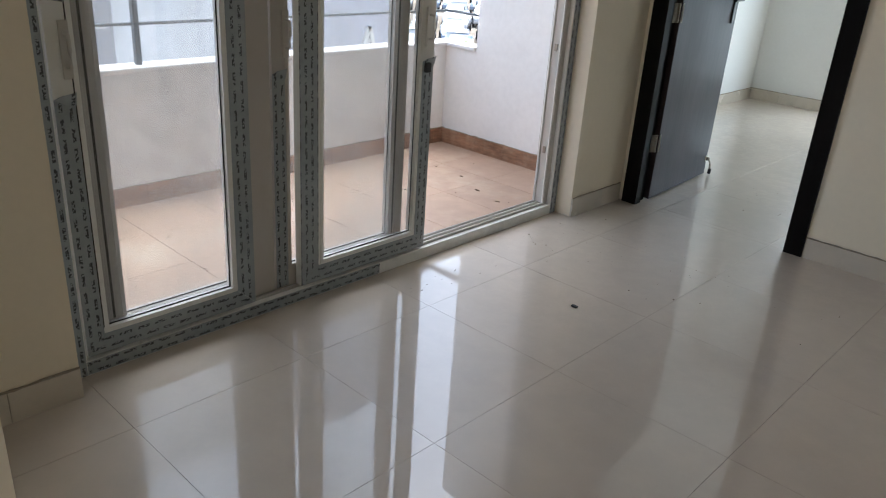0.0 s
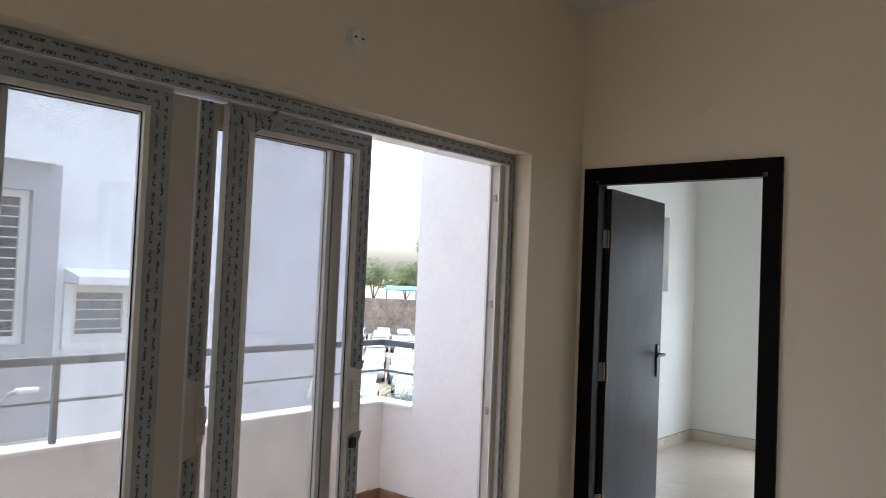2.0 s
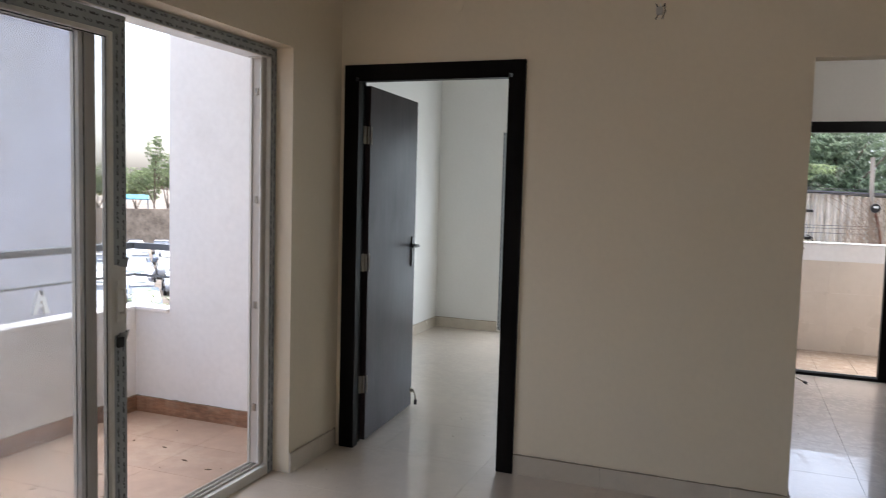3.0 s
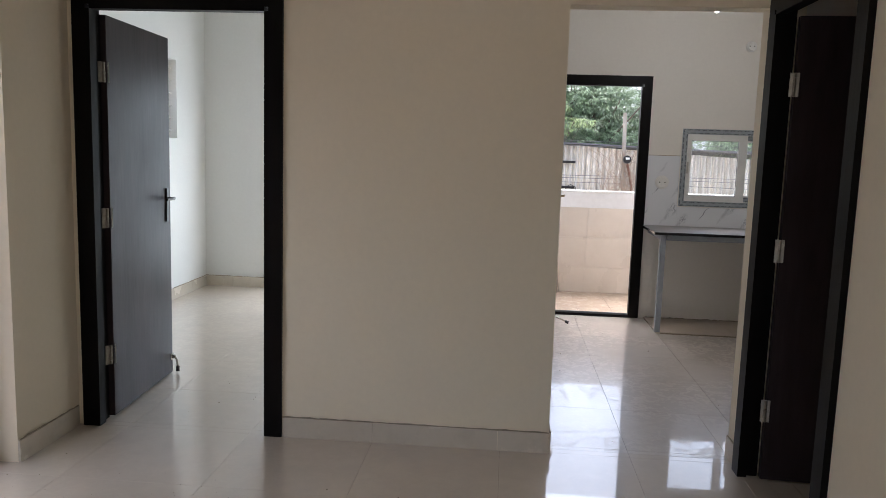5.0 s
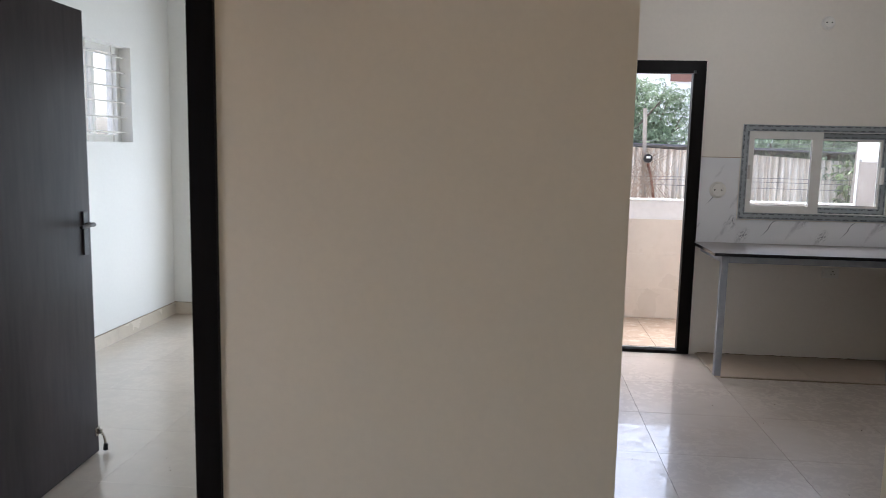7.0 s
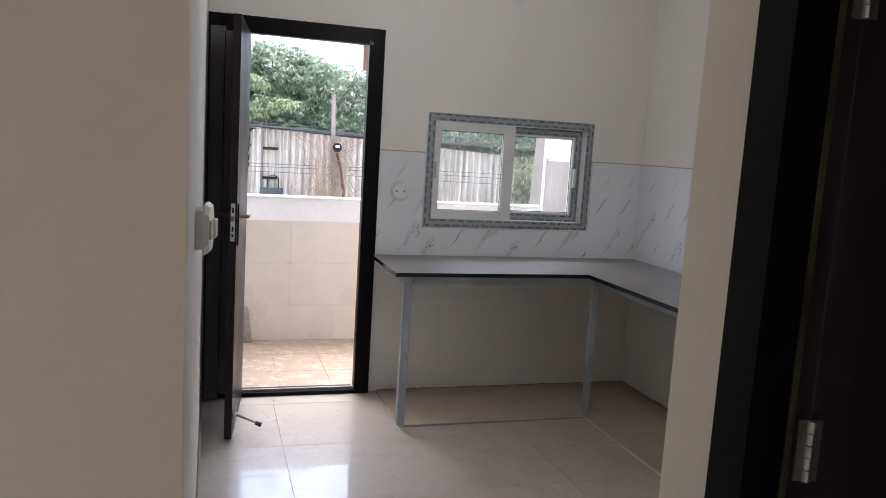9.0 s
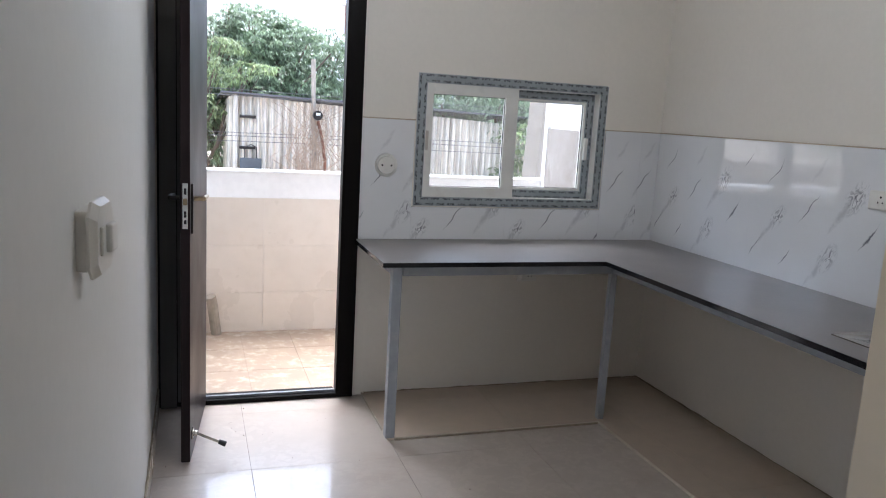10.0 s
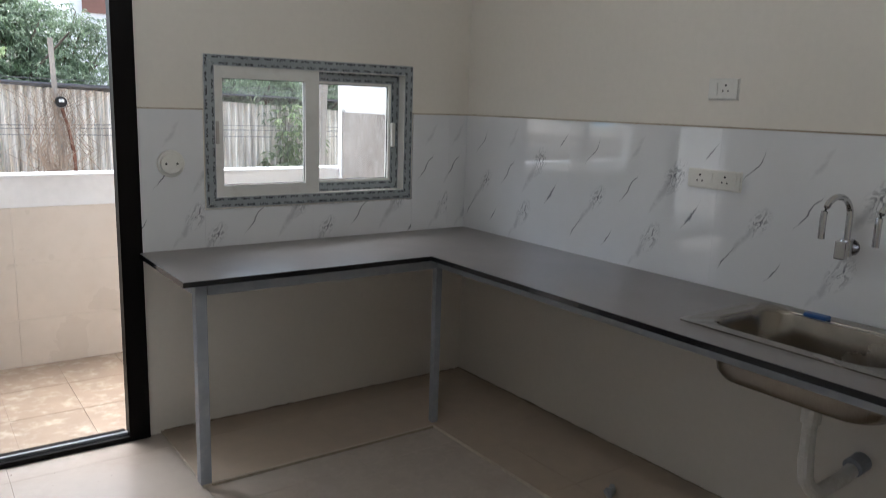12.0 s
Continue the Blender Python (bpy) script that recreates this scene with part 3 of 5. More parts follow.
def sash_x(parent, y0, y1, z0, z1, x, depth, left, right, rail=0.085, film=(True, True, True), bare=UPVC, torn=(False, False)):
    """A sash in a wall whose face looks along +x; x is its room face."""
    s = part("sash", sheet("x", x - depth, x, y0, y1, z0, z1, [(y0 + left, y1 - right, z0 + rail, z1 - rail)]), bare, parent)
    g = sheet("x", x - depth * 0.55, x - depth * 0.45, y0 + left - 0.004, y1 - right + 0.004, z0 + rail - 0.004, z1 - rail + 0.004)
    pane = part("pane", g, PANE, s)
    pane.visible_shadow = False
    part("gasket", sheet("x", x - depth * 0.44, x - depth * 0.40, y0 + left - 0.003, y1 - right + 0.003, z0 + rail - 0.003, z1 - rail + 0.003,
                         [(y0 + left + 0.004, y1 - right - 0.004, z0 + rail + 0.004, z1 - rail - 0.004)]), RUBBER, s)
    part("bead", sheet("x", x, x + 0.003, y0 + left - 0.014, y1 - right + 0.014, z0 + rail - 0.014, z1 - rail + 0.014,
                       [(y0 + left, y1 - right, z0 + rail, z1 - rail)]), bare, s)
    w = 0.78
    border_film(s, "x", x, 1, y0, y1, z0, z1, (left * w * film[0], right * w * film[1], rail * w * film[2], rail * w * film[2]),
                [k for k, cut in zip(("low", "high"), torn) if cut])
    for on, cut, mid, wide in ((film[0], torn[0], y0 + left * 0.4, left * w), (film[1], torn[1], y1 - right * 0.4, right * w)):
        for edge in ((0.885, 1.165) if on and cut else ()):
            bm = bmesh.new()
            pts = [(x + 0.001, mid - wide / 2, edge), (x + 0.012, mid - wide * 0.1, edge + 0.012), (x + 0.004, mid + wide * 0.3, edge - 0.006), (x + 0.016, mid + wide / 2, edge + 0.02),
                   (x + 0.003, mid + wide / 2, edge - 0.02), (x + 0.001, mid, edge - 0.015)]
            bm.faces.new([bm.verts.new(q) for q in pts])
            bmesh.ops.triangulate(bm, faces=bm.faces)
            fl = part("torn_film", bm, TAPE, s)
            fl.modifiers.new("thickness", "SOLIDIFY").thickness = 0.001
    return s


def pull(parent, centre, axis_out, material, tall=0.16):
    """A slim D-shaped pull with a back plate; axis_out is +x or -y."""
    c = Vector(centre)
    o = Vector(axis_out)
    wide = Vector((0, 0, 1)).cross(o)
    bm = bmesh.new()
    q = [c - wide * 0.014 - Vector((0, 0, tall / 2)), c + wide * 0.014 + o * 0.008 + Vector((0, 0, tall / 2))]
    box(min(q[0].x, q[1].x), max(q[0].x, q[1].x), min(q[0].y, q[1].y), max(q[0].y, q[1].y), q[0].z, q[1].z, 0.003, bm)
    tube([c + Vector((0, 0, tall * 0.3)), c + o * 0.03 + Vector((0, 0, tall * 0.27)), c + o * 0.034, c + o * 0.03 - Vector((0, 0, tall * 0.27)), c - Vector((0, 0, tall * 0.3))], 0.006, 8, bm)
    return part("pull", bm, material, parent)


# ---- sliding balcony door ----
slider = thing("window_1", "white sliding balcony door still wrapped in printed grey protective film, one panel open", "sliding door", kind="structure")
FX = -1.95
oy0, oy1, oz = 0.825, 3.392, 2.148
outer = part("outer_frame", sheet("x", FX - 0.1, FX - 0.0, oy0, oy1, 0.0, oz, [(oy0 + 0.055, oy1 - 0.055, 0.05, oz - 0.055)]), UPVC, slider)
border_film(outer, "x", FX, 1, oy0 + 0.001, oy1 - 0.001, 0.001, oz - 0.001, (0.05, 0.046, 0, 0.05))
strip(outer, "film", TAPE, "y", oy0 + 0.053, 2.12, 0.025, 0.046, ("x", FX), 1)
for k in range(3):
    part("track", box(FX - 0.03 - 0.03 * k, FX - 0.025 - 0.03 * k, oy0 + 0.055, oy1 - 0.055, 0.05, 0.062), UPVC_CREAM_SHADED, outer)
part("reveal_channel", sheet("x", FX - 0.095, FX - 0.02, oy1 - 0.085, oy1 - 0.055, 0.06, oz - 0.055), UPVC_CREAM_SHADED, outer)
for x in (FX - 0.03, FX - 0.085):
    part("channel_lip", box(x, x + 0.006, oy1 - 0.094, oy1 - 0.085, 0.06, oz - 0.055), UPVC, outer)
for z in (0.35, 0.872, 1.40, 1.928):
    part("striker", box(FX - 0.062, FX - 0.045, oy1 - 0.092, oy1 - 0.085, z - 0.018, z + 0.018, 0.002), HINGE, outer)
sash_a = sash_x(slider, 0.887, 1.505, 0.062, 2.085, FX - 0.004, 0.036, 0.075, 0.092, torn=(True, False))
sash_c = sash_x(slider, 1.715, 2.385, 0.062, 2.085, FX - 0.004, 0.036, 0.105, 0.08, torn=(False, True))
# The rear sashes take the darker uPVC, with their shade in the colour.
sash_b = sash_x(slider, 1.63, 2.28, 0.062, 2.085, FX - 0.046, 0.036, 0.068, 0.08, film=(True, False, False), bare=UPVC_CREAM_SHADED, torn=(True, False))
sash_d = sash_x(slider, 0.95, 1.62, 0.062, 2.085, FX - 0.046, 0.036, 0.09, 0.10, film=(False, False, False), bare=UPVC_CREAM_SHADED)
strip(sash_b, "brush_seal", RUBBER, "z", 0.15, 2.0, 2.225, 0.008, ("x", FX - 0.046), 1)
strip(sash_d, "brush_seal", RUBBER, "z", 0.15, 2.0, 1.0, 0.008, ("x", FX - 0.046), 1)
strip(sash_a, "bead_line", RUBBER, "z", 0.15, 2.0, 0.9465, 0.004, ("x", FX - 0.004), 1)
pull(slider, (FX - 0.003, 0.935, 1.02), (1, 0, 0), UPVC_CREAM_SHADED)
pull(slider, (FX - 0.045, 1.685, 1.02), (1, 0, 0), UPVC_CREAM_SHADED)
pull(slider, (FX - 0.003, 2.345, 1.02), (1, 0, 0), UPVC)
crumple_rng = np.random.default_rng(2)
bm = bmesh.new()
grid = [[bm.verts.new((FX + 0.004 + 0.045 * crumple_rng.random() * (j < 2), 1.70 + 0.035 * i, 2.01 + 0.032 * j + 0.014 * crumple_rng.normal())) for j in range(3)] for i in range(7)]
for i in range(6):
    for j in range(2):
        bm.faces.new((grid[i][j], grid[i + 1][j], grid[i + 1][j + 1], grid[i][j + 1]))
cf = part("loose_film", bm, TAPE, slider)
cf.modifiers.new("thickness", "SOLIDIFY").thickness = 0.001
part("latch", box(FX - 0.003, FX + 0.012, 2.33, 2.36, 0.84, 0.88, 0.004), BLACK, slider)

# ---- doors ----
def door_frame(parent, axis, face, back, u0, u1, w, top, sill=False):
    """Dark jambs and head with a stepped inner edge."""
    lo, hi = min(face, back), max(face, back)
    step = 0.02
    mid = lo + (hi - lo) * (0.45 if face < back else 0.55)
    for a, b, inner in ((u0, u0 + w, 1), (u1 - w, u1, -1)):
        bm = sheet(axis, lo, hi, a + (0 if inner > 0 else step), b - (step if inner > 0 else 0), 0, top)
        c, d = (b - step, b) if inner > 0 else (a, a + step)
        bm = merge(bm, sheet(axis, *( (lo, mid) if face < back else (mid, hi)), c, d, 0, top - w))
        part("jamb", bm, DARK_WOOD, parent)
    bm = sheet(axis, lo, hi, u0 + w - step, u1 - w + step, top - w + step, top)
    bm = merge(bm, sheet(axis, *((lo, mid) if face < back else (mid, hi)), u0 + w, u1 - w, top - w, top - w + step))
    part("head", bm, DARK_WOOD, parent)
    if sill:
        part("threshold", sheet(axis, lo, hi - 0.03, u0 + w, u1 - w, 0, 0.022), DARK_WOOD, parent)
        part("threshold_strip", sheet(axis, lo + 0.03, lo + 0.045, u0 + w, u1 - w, 0.022, 0.034), GREY_STEEL, parent)


def hinge(parent, m, half=0.03):
    """A butt hinge: two plates and a knuckle in five pieces; plates lie in local xz, knuckle along z."""
    bm = bmesh.new()
    box(-half, half, -0.0015, 0.0015, -0.05, 0.05, 0.0, bm)
    for k in range(5):
        z = -0.05 + 0.02 * k
        tube([(0, -0.003, z + 0.0008), (0, -0.003, z + 0.0192)], 0.0062 if k % 2 else 0.0072, 10, bm)
    for x in (-half * 0.63, half * 0.63):
        for z in (-0.033, 0.0, 0.033):
            disc((x, -0.001, z), (0, -1, 0), 0.0045, 0.0025, 8, bm)
    return part("hinge", bm, HINGE, parent, "worn steel butt hinge", m)


def door_leaf(parent, width, height, thick, m):
    """Leaf in local x (from the hinge) and z; its faces look along local -y and +y."""
    leaf = part("leaf", box(0, width, -thick, 0, 0.008, height, 0.0015), LEAF_WOOD, parent, "dark wood-grain laminate leaf", m)
    hx = width - 0.055
    for side, y in ((-1, -thick), (1, 0.0)):
        bm = box(hx - 0.02, hx + 0.02, min(y, y + side * 0.008), max(y, y + side * 0.008), 0.96, 1.16, 0.004)
        part("handle_plate", bm, DARK_METAL, leaf)
        bm = tube([(hx, y, 1.1), (hx, y + side * 0.045, 1.1)], 0.009, 10)
        tube([(hx, y + side * 0.045, 1.1), (hx - 0.05, y + side * 0.05, 1.101), (hx - 0.12, y + side * 0.048, 1.098)], [0.010, 0.009, 0.007], 10, bm)
        part("lever", bm, BRASS if side > 0 else DARK_METAL, leaf)
    part("lock_plate", box(width, width + 0.002, -thick * 0.78, -thick * 0.22, 0.985, 1.165, 0.0005), CHROME, leaf)
    for z0, z1 in ((1.005, 1.02), (1.03, 1.055), (1.12, 1.145)):
        part("lock_slot", box(width + 0.002, width + 0.0026, -thick * 0.62, -thick * 0.38, z0, z1), BLACK, leaf)
    part("bolt", box(width, width + 0.012, -thick * 0.7, -thick * 0.3, 1.08, 1.105, 0.002), BRASS, leaf)
    return leaf


def stopper(parent, x, side, y, down=False):
    """A fold-down door stop: plate, arm and rubber foot."""
    bm = box(x - 0.02, x + 0.02, min(y, y + side * 0.006), max(y, y + side * 0.006), 0.09, 0.13, 0.002)
    disc((x, y, 0.11), (0, side, 0), 0.012, 0.022, 12, bm)
    st = part("door_stop", bm, STEEL, parent)
    ends = ((0.006, 0.03, 0.085), (0.012, 0.034, 0.045), (0.012, 0.032, 0.014)) if down else ((0.01, 0.06, 0.095), (0.015, 0.11, 0.075), (0.018, 0.14, 0.064))
    a, b, c = [(x + p, y + side * q, z) for p, q, z in ends]
    part("arm", tube([(x, y + side * 0.02, 0.11), a, b], 0.0055, 8), STEEL, st)
    part("rubber_foot", tube([b, c], [0.010, 0.012], 10), BLACK, st)
    return st


# bedroom door, open into the bedroom
door_a = thing("door_1", "open dark brown bedroom door with dark frame and steel hinges", "door", kind="structure")
door_frame(door_a, "y", 3.872, 4.0, -1.825, -0.802, 0.088, 2.14)
leaf_a = door_leaf(door_a, 0.80, 2.045, 0.036, pose(-1.765, 4.005, 0, 0, 0, 93.5))
for z in (1.769, 1.046, 0.337):
    hinge(door_a, pose(-1.742, 4.0, z, 0, 0, 60))
stopper(leaf_a, 0.785, -1, -0.036, True)

# back door, open against the passage wall
door_b = thing("door_2", "open dark brown kitchen back door with dark frame and worn brass handle", "door", kind="structure")
door_frame(door_b, "y", 7.125, 7.26, 0.522, 1.475, 0.088, 2.12, True)
# Added sheet: the dark jamb's lit look is put into its paler colour.
part("lit_jamb_face", box(0.532, 0.606, 7.108, 7.1245, 0.0, 2.05, 0.002), LIT_JAMB_AND_BOARD, door_b, "thin sheet toned as the lit face of the jamb")
part("packing_board", box(0.61, 0.672, 7.13, 7.25, 0, 2.051), LIT_JAMB_AND_BOARD, door_b)
leaf_b = door_leaf(door_b, 0.66, 2.03, 0.036, pose(0.742, 7.14, 0, 0, 0, 263.6))
stopper(leaf_b, 0.6, 1, 0.0)

# bathroom door, open into the dark bathroom
door_c = thing("door_3", "dark brown bathroom door standing open in its dark frame", "door", kind="structure")
door_frame(door_c, "x", RX - 0.024, RX + 0.07, 2.88, 3.835, 0.085, 2.14)
leaf_c = door_leaf(door_c, 0.76, 2.045, 0.036, pose(RX + 0.071, 3.757, 0, 0, 0, -3))
for z in (1.76, 1.05, 0.33):
    hinge(door_c, pose(RX + 0.062, 3.712, z, 0, 0, -12), 0.019)

# ---- kitchen window ----
win = thing("window_2", "white two-panel sliding kitchen window wrapped in printed protective film", "window", kind="structure")
wx0, wx1, wz0, wz1, wy = 1.757, 2.835, 1.014, 1.686, 7.135
of = part("outer_frame", sheet("y", wy, wy + 0.09, wx0, wx1, wz0, wz1, [(wx0 + 0.05, wx1 - 0.05, wz0 + 0.05, wz1 - 0.05)]), UPVC, win)
border_film(of, "y", wy, -1, wx0 + 0.001, wx1 - 0.001, wz0 + 0.001, wz1 - 0.001, (0.046, 0.046, 0.046, 0.046))


def sash_y(parent, x0, x1, z0, z1, y, depth, left, right, rail, film):
    s = part("sash", sheet("y", y, y + depth, x0, x1, z0, z1, [(x0 + left, x1 - right, z0 + rail, z1 - rail)]), UPVC, parent)
    pane = part("pane", sheet("y", y + depth * 0.5, y + depth * 0.6, x0 + left - 0.003, x1 - right + 0.003, z0 + rail - 0.003, z1 - rail + 0.003), CLEAN_PANE, s)
    pane.visible_shadow = False
    part("gasket", sheet("y", y + depth * 0.4, y + depth * 0.46, x0 + left - 0.003, x1 - right + 0.003, z0 + rail - 0.003, z1 - rail + 0.003,
                         [(x0 + left + 0.003, x1 - right - 0.003, z0 + rail + 0.003, z1 - rail - 0.003)]), RUBBER, s)
    if film:
        border_film(s, "y", y, -1, x0, x1, z0, z1, (0, right * 0.8, rail * 0.8, rail * 0.8))
    return s


s1 = sash_y(win, wx0 + 0.035, 2.31, wz0 + 0.045, wz1 - 0.045, wy + 0.006, 0.034, 0.05, 0.07, 0.055, False)
s2 = sash_y(win, 2.26, wx1 - 0.055, wz0 + 0.045, wz1 - 0.045, wy + 0.046, 0.034, 0.05, 0.06, 0.06, True)
part("lock", box(wx0 + 0.05, wx0 + 0.066, wy - 0.002, wy + 0.007, 1.30, 1.40, 0.003), UPVC_CREAM_SHADED, s1)
part("handle", box(wx1 - 0.105, wx1 - 0.085, wy + 0.025, wy + 0.047, 1.28, 1.40, 0.004), UPVC, s2)

# ---- bedroom window with grille ----
bw = thing("window_3", "small white bedroom window with horizontal grille bars", "window", kind="structure")
part("outer_frame", sheet("x", BX0 - 0.15, BX0 - 0.09, 6.4, 7.105, 1.468, 2.165, [(6.45, 7.055, 1.52, 2.115)]), UPVC, bw)
part("mullion", sheet("x", BX0 - 0.14, BX0 - 0.10, 6.73, 6.77, 1.52, 2.115), UPVC, bw)
bp = part("pane", sheet("x", BX0 - 0.124, BX0 - 0.12, 6.45, 7.055, 1.52, 2.115), PANE, bw)
bp.visible_shadow = False
for k in range(6):
    part("grille_bar", tube([(BX0 - 0.05, 6.4, 1.54 + 0.11 * k), (BX0 - 0.05, 7.105, 1.54 + 0.11 * k)], 0.006, 8), PVC, bw)
for y in (6.57, 6.92):
    part("grille_post", tube([(BX0 - 0.05, y, 1.468), (BX0 - 0.05, y, 2.165)], 0.006, 8), PVC, bw)

# ---- bedroom balcony door ----
bd = thing("window_4", "white glazed bedroom balcony door with filmed frame", "glazed door", kind="structure")
part("outer_frame", sheet("y", BY1 - 0.002, BY1 + 0.09, -2.06, -0.46, 0, 2.1, [(-2.0, -0.52, 0.06, 2.04)]), UPVC, bd)
for x in (-1.97, -1.26):
    s = sash_y(bd, x - 0.02, x + 0.72, 0.06, 2.04, BY1 + 0.02 + (0.03 if x < -1.5 else 0), 0.03, 0.07, 0.07, 0.08, False)
strip(bd, "film", TAPE, "z", 0.02, 2.08, -2.03, 0.045, ("y", BY1 - 0.002), -1)

# ---- baseboards ----
def skirting(name, axis, face, out, a, b, top=0.1, material=SKIRTING, z=0.0, thick=0.011, step=0.615, shift=0.0, label="pale tile skirting"):
    holder = thing(name, label, "baseboard", kind="structure")
    edges = [a] + [k * step + shift for k in range(-12, 20) if a + 0.03 < k * step + shift < b - 0.03] + [b]
    for p, q in zip(edges, edges[1:]):
        lo, hi = sorted((face + out * 0.0005, face + out * thick))
        part("tile", sheet(axis, lo, hi, p + 0.001, q - 0.001, z, z + top), material, holder)
    seed = random.Random(int(1000 * (abs(face) + abs(a) + b)))
    count = max(3, int((b - a) / 0.035))
    spots = []
    for i in range(count + 1):
        u = a + (b - a) * i / count
        w = face + out * (0.004 + 0.004 * seed.random())
        h = z + top + 0.001 + 0.003 * seed.random()
        spots.append((w, u, h) if axis == "x" else (u, w, h))
    part("grout_bead", tube(spots, [0.0025 + 0.0035 * seed.random() ** 2 for _ in spots], 5), BEAD, holder)
    return holder


skirting("baseboard", "x", WX, 1, 0.335, 0.82)
skirting("baseboard", "x", WX, 1, 3.395, 3.87)
skirting("baseboard", "y", MY, -1, -0.80, KX0, shift=-0.346)
skirting("baseboard", "x", KX0, 1, MY, 7.12)
skirting("baseboard", "x", RX, -1, 3.84, 4.0)
skirting("baseboard", "x", RX, -1, SOUTH, 2.875)
skirting("baseboard", "x", BX0, 1, 4.1, BY1)
skirting("baseboard", "y", BY1, -1, BX0, -2.06)

# ---- kitchen counter ----
CT = 0.838
counter = tagged(part("countertop", sheet("z", CT - 0.02, CT, 1.464, KX1 - 0.001, KY0 + 0.001, KY1 - 0.003, [(1.0, 2.555, 3.5, 6.52), (2.74, 3.11, 4.665, 5.235)]), GRANITE), "dusty dark granite l-shaped kitchen countertop with black front edge", "countertop")
part("edge", sheet("y", 6.517, 6.52, 1.464, 2.552, CT - 0.021, CT - 0.001), GRANITE_EDGE, counter)
part("edge", sheet("x", 2.552, 2.555, KY0 + 0.002, 6.517, CT - 0.021, CT - 0.001), GRANITE_EDGE, counter)
part("edge", sheet("x", 1.461, 1.464, 6.517, KY1 - 0.004, CT - 0.021, CT - 0.001), GRANITE_EDGE, counter)
stand = thing("counter_frame", "grey painted steel tube frame under the countertop", "counter frame")
for x, y in ((1.536, 6.572), (2.64, 6.592), (2.64, 4.3)):
    w = 0.022 if x < 2 else 0.0165
    part("leg", box(x - w, x + w, y - w, y + w, 0.012, CT - 0.022, 0.003), GREY_STEEL, stand)
part("rail", box(1.562, 2.614, 6.553, 6.593, CT - 0.068, CT - 0.022, 0.003), GREY_STEEL, stand)
part("rail", box(2.62, 2.66, 4.326, 6.566, CT - 0.068, CT - 0.022, 0.003), GREY_STEEL, stand)
part("rail", box(2.62, 2.66, 4.005, 4.274, CT - 0.068, CT - 0.022, 0.003), GREY_STEEL, stand)
part("rail", box(1.516, 1.556, 6.598, 7.14, CT - 0.068, CT - 0.022, 0.003), GREY_STEEL, stand)
part("rail", box(2.664, 3.195, 6.575, 6.61, CT - 0.068, CT - 0.022, 0.003), GREY_STEEL, stand)

# raised tiled base under the counter
plinth = structure("plinth", sheet("z", -0.003, 0.006, 1.53, KX1, KY0, KY1, [(1.0, 2.622, 3.0, 6.56)]), GROUT, "dusty beige tiled base under the counter", "plinth")
for bm in (sheet("y", 6.556, 6.56, 1.53, 2.618, -0.002, 0.012), sheet("x", 2.618, 2.622, KY0, 6.556, -0.002, 0.012), sheet("x", 1.526, 1.53, 6.556, KY1, -0.002, 0.012)):
    part("edge", bm, SKIRTING, plinth)
for u0, u1, v0, v1 in ((1.531, KX1 - 0.001, 6.561, KY1 - 0.001), (2.623, KX1 - 0.001, KY0 + 0.001, 6.561)):
    tiles(plinth, DULL_TILE, "dull_tile", (0, 0, 0.009), (1, 0, 0), (0, 1, 0), u0, u1, v0, v1, 0.627, 0.6, 0.281, 5.185, 0.003, 0.0018)
# Uneven lines of dirt along the foot of the kitchen walls.
dirt_rng = random.Random(5)
for a, b in (((1.54, KY1 - 0.003), (KX1 - 0.004, KY1 - 0.003)), ((KX1 - 0.003, KY0 + 0.01), (KX1 - 0.003, KY1 - 0.008))):
    spots = [(a[0] + (b[0] - a[0]) * i / 60, a[1] + (b[1] - a[1]) * i / 60, 0.009 + 0.004 * dirt_rng.random()) for i in range(61)]
    part("base_joint", tube(spots, [0.002 + 0.004 * dirt_rng.random() ** 2 for _ in spots], 5), BEAD, plinth)
# Straight dark line along the plinth's front edge.
part("base_joint", box(1.56, 2.612, 6.548, 6.5555, -0.001, 0.0075), BEAD, plinth)


def rounded(x0, x1, y0, y1, r, z, n=6):
    """Points of a rounded rectangle."""
    pts = []
    for cx, cy, a0 in ((x1 - r, y1 - r, 0), (x0 + r, y1 - r, 90), (x0 + r, y0 + r, 180), (x1 - r, y0 + r, 270)):
        for k in range(n + 1):
            a = radians(a0 + 90 * k / n)
            pts.append((cx + r * math.cos(a), cy + r * math.sin(a), z))
    return pts


def loft(rings, cap_last=True):
    bm = bmesh.new()
    made = [[bm.verts.new(p) for p in ring] for ring in rings]
    for a, b in zip(made, made[1:]):
        for k in range(len(a)):
            j = (k + 1) % len(a)
            bm.faces.new((a[k], a[j], b[j], b[k]))
    if cap_last:
        bm.faces.new(made[-1])
    return bm


sink = thing("sink", "stainless steel drop-in kitchen sink set in the countertop", "sink")
sx0, sx1, sy0, sy1 = 2.685, 3.165, 4.605, 5.29
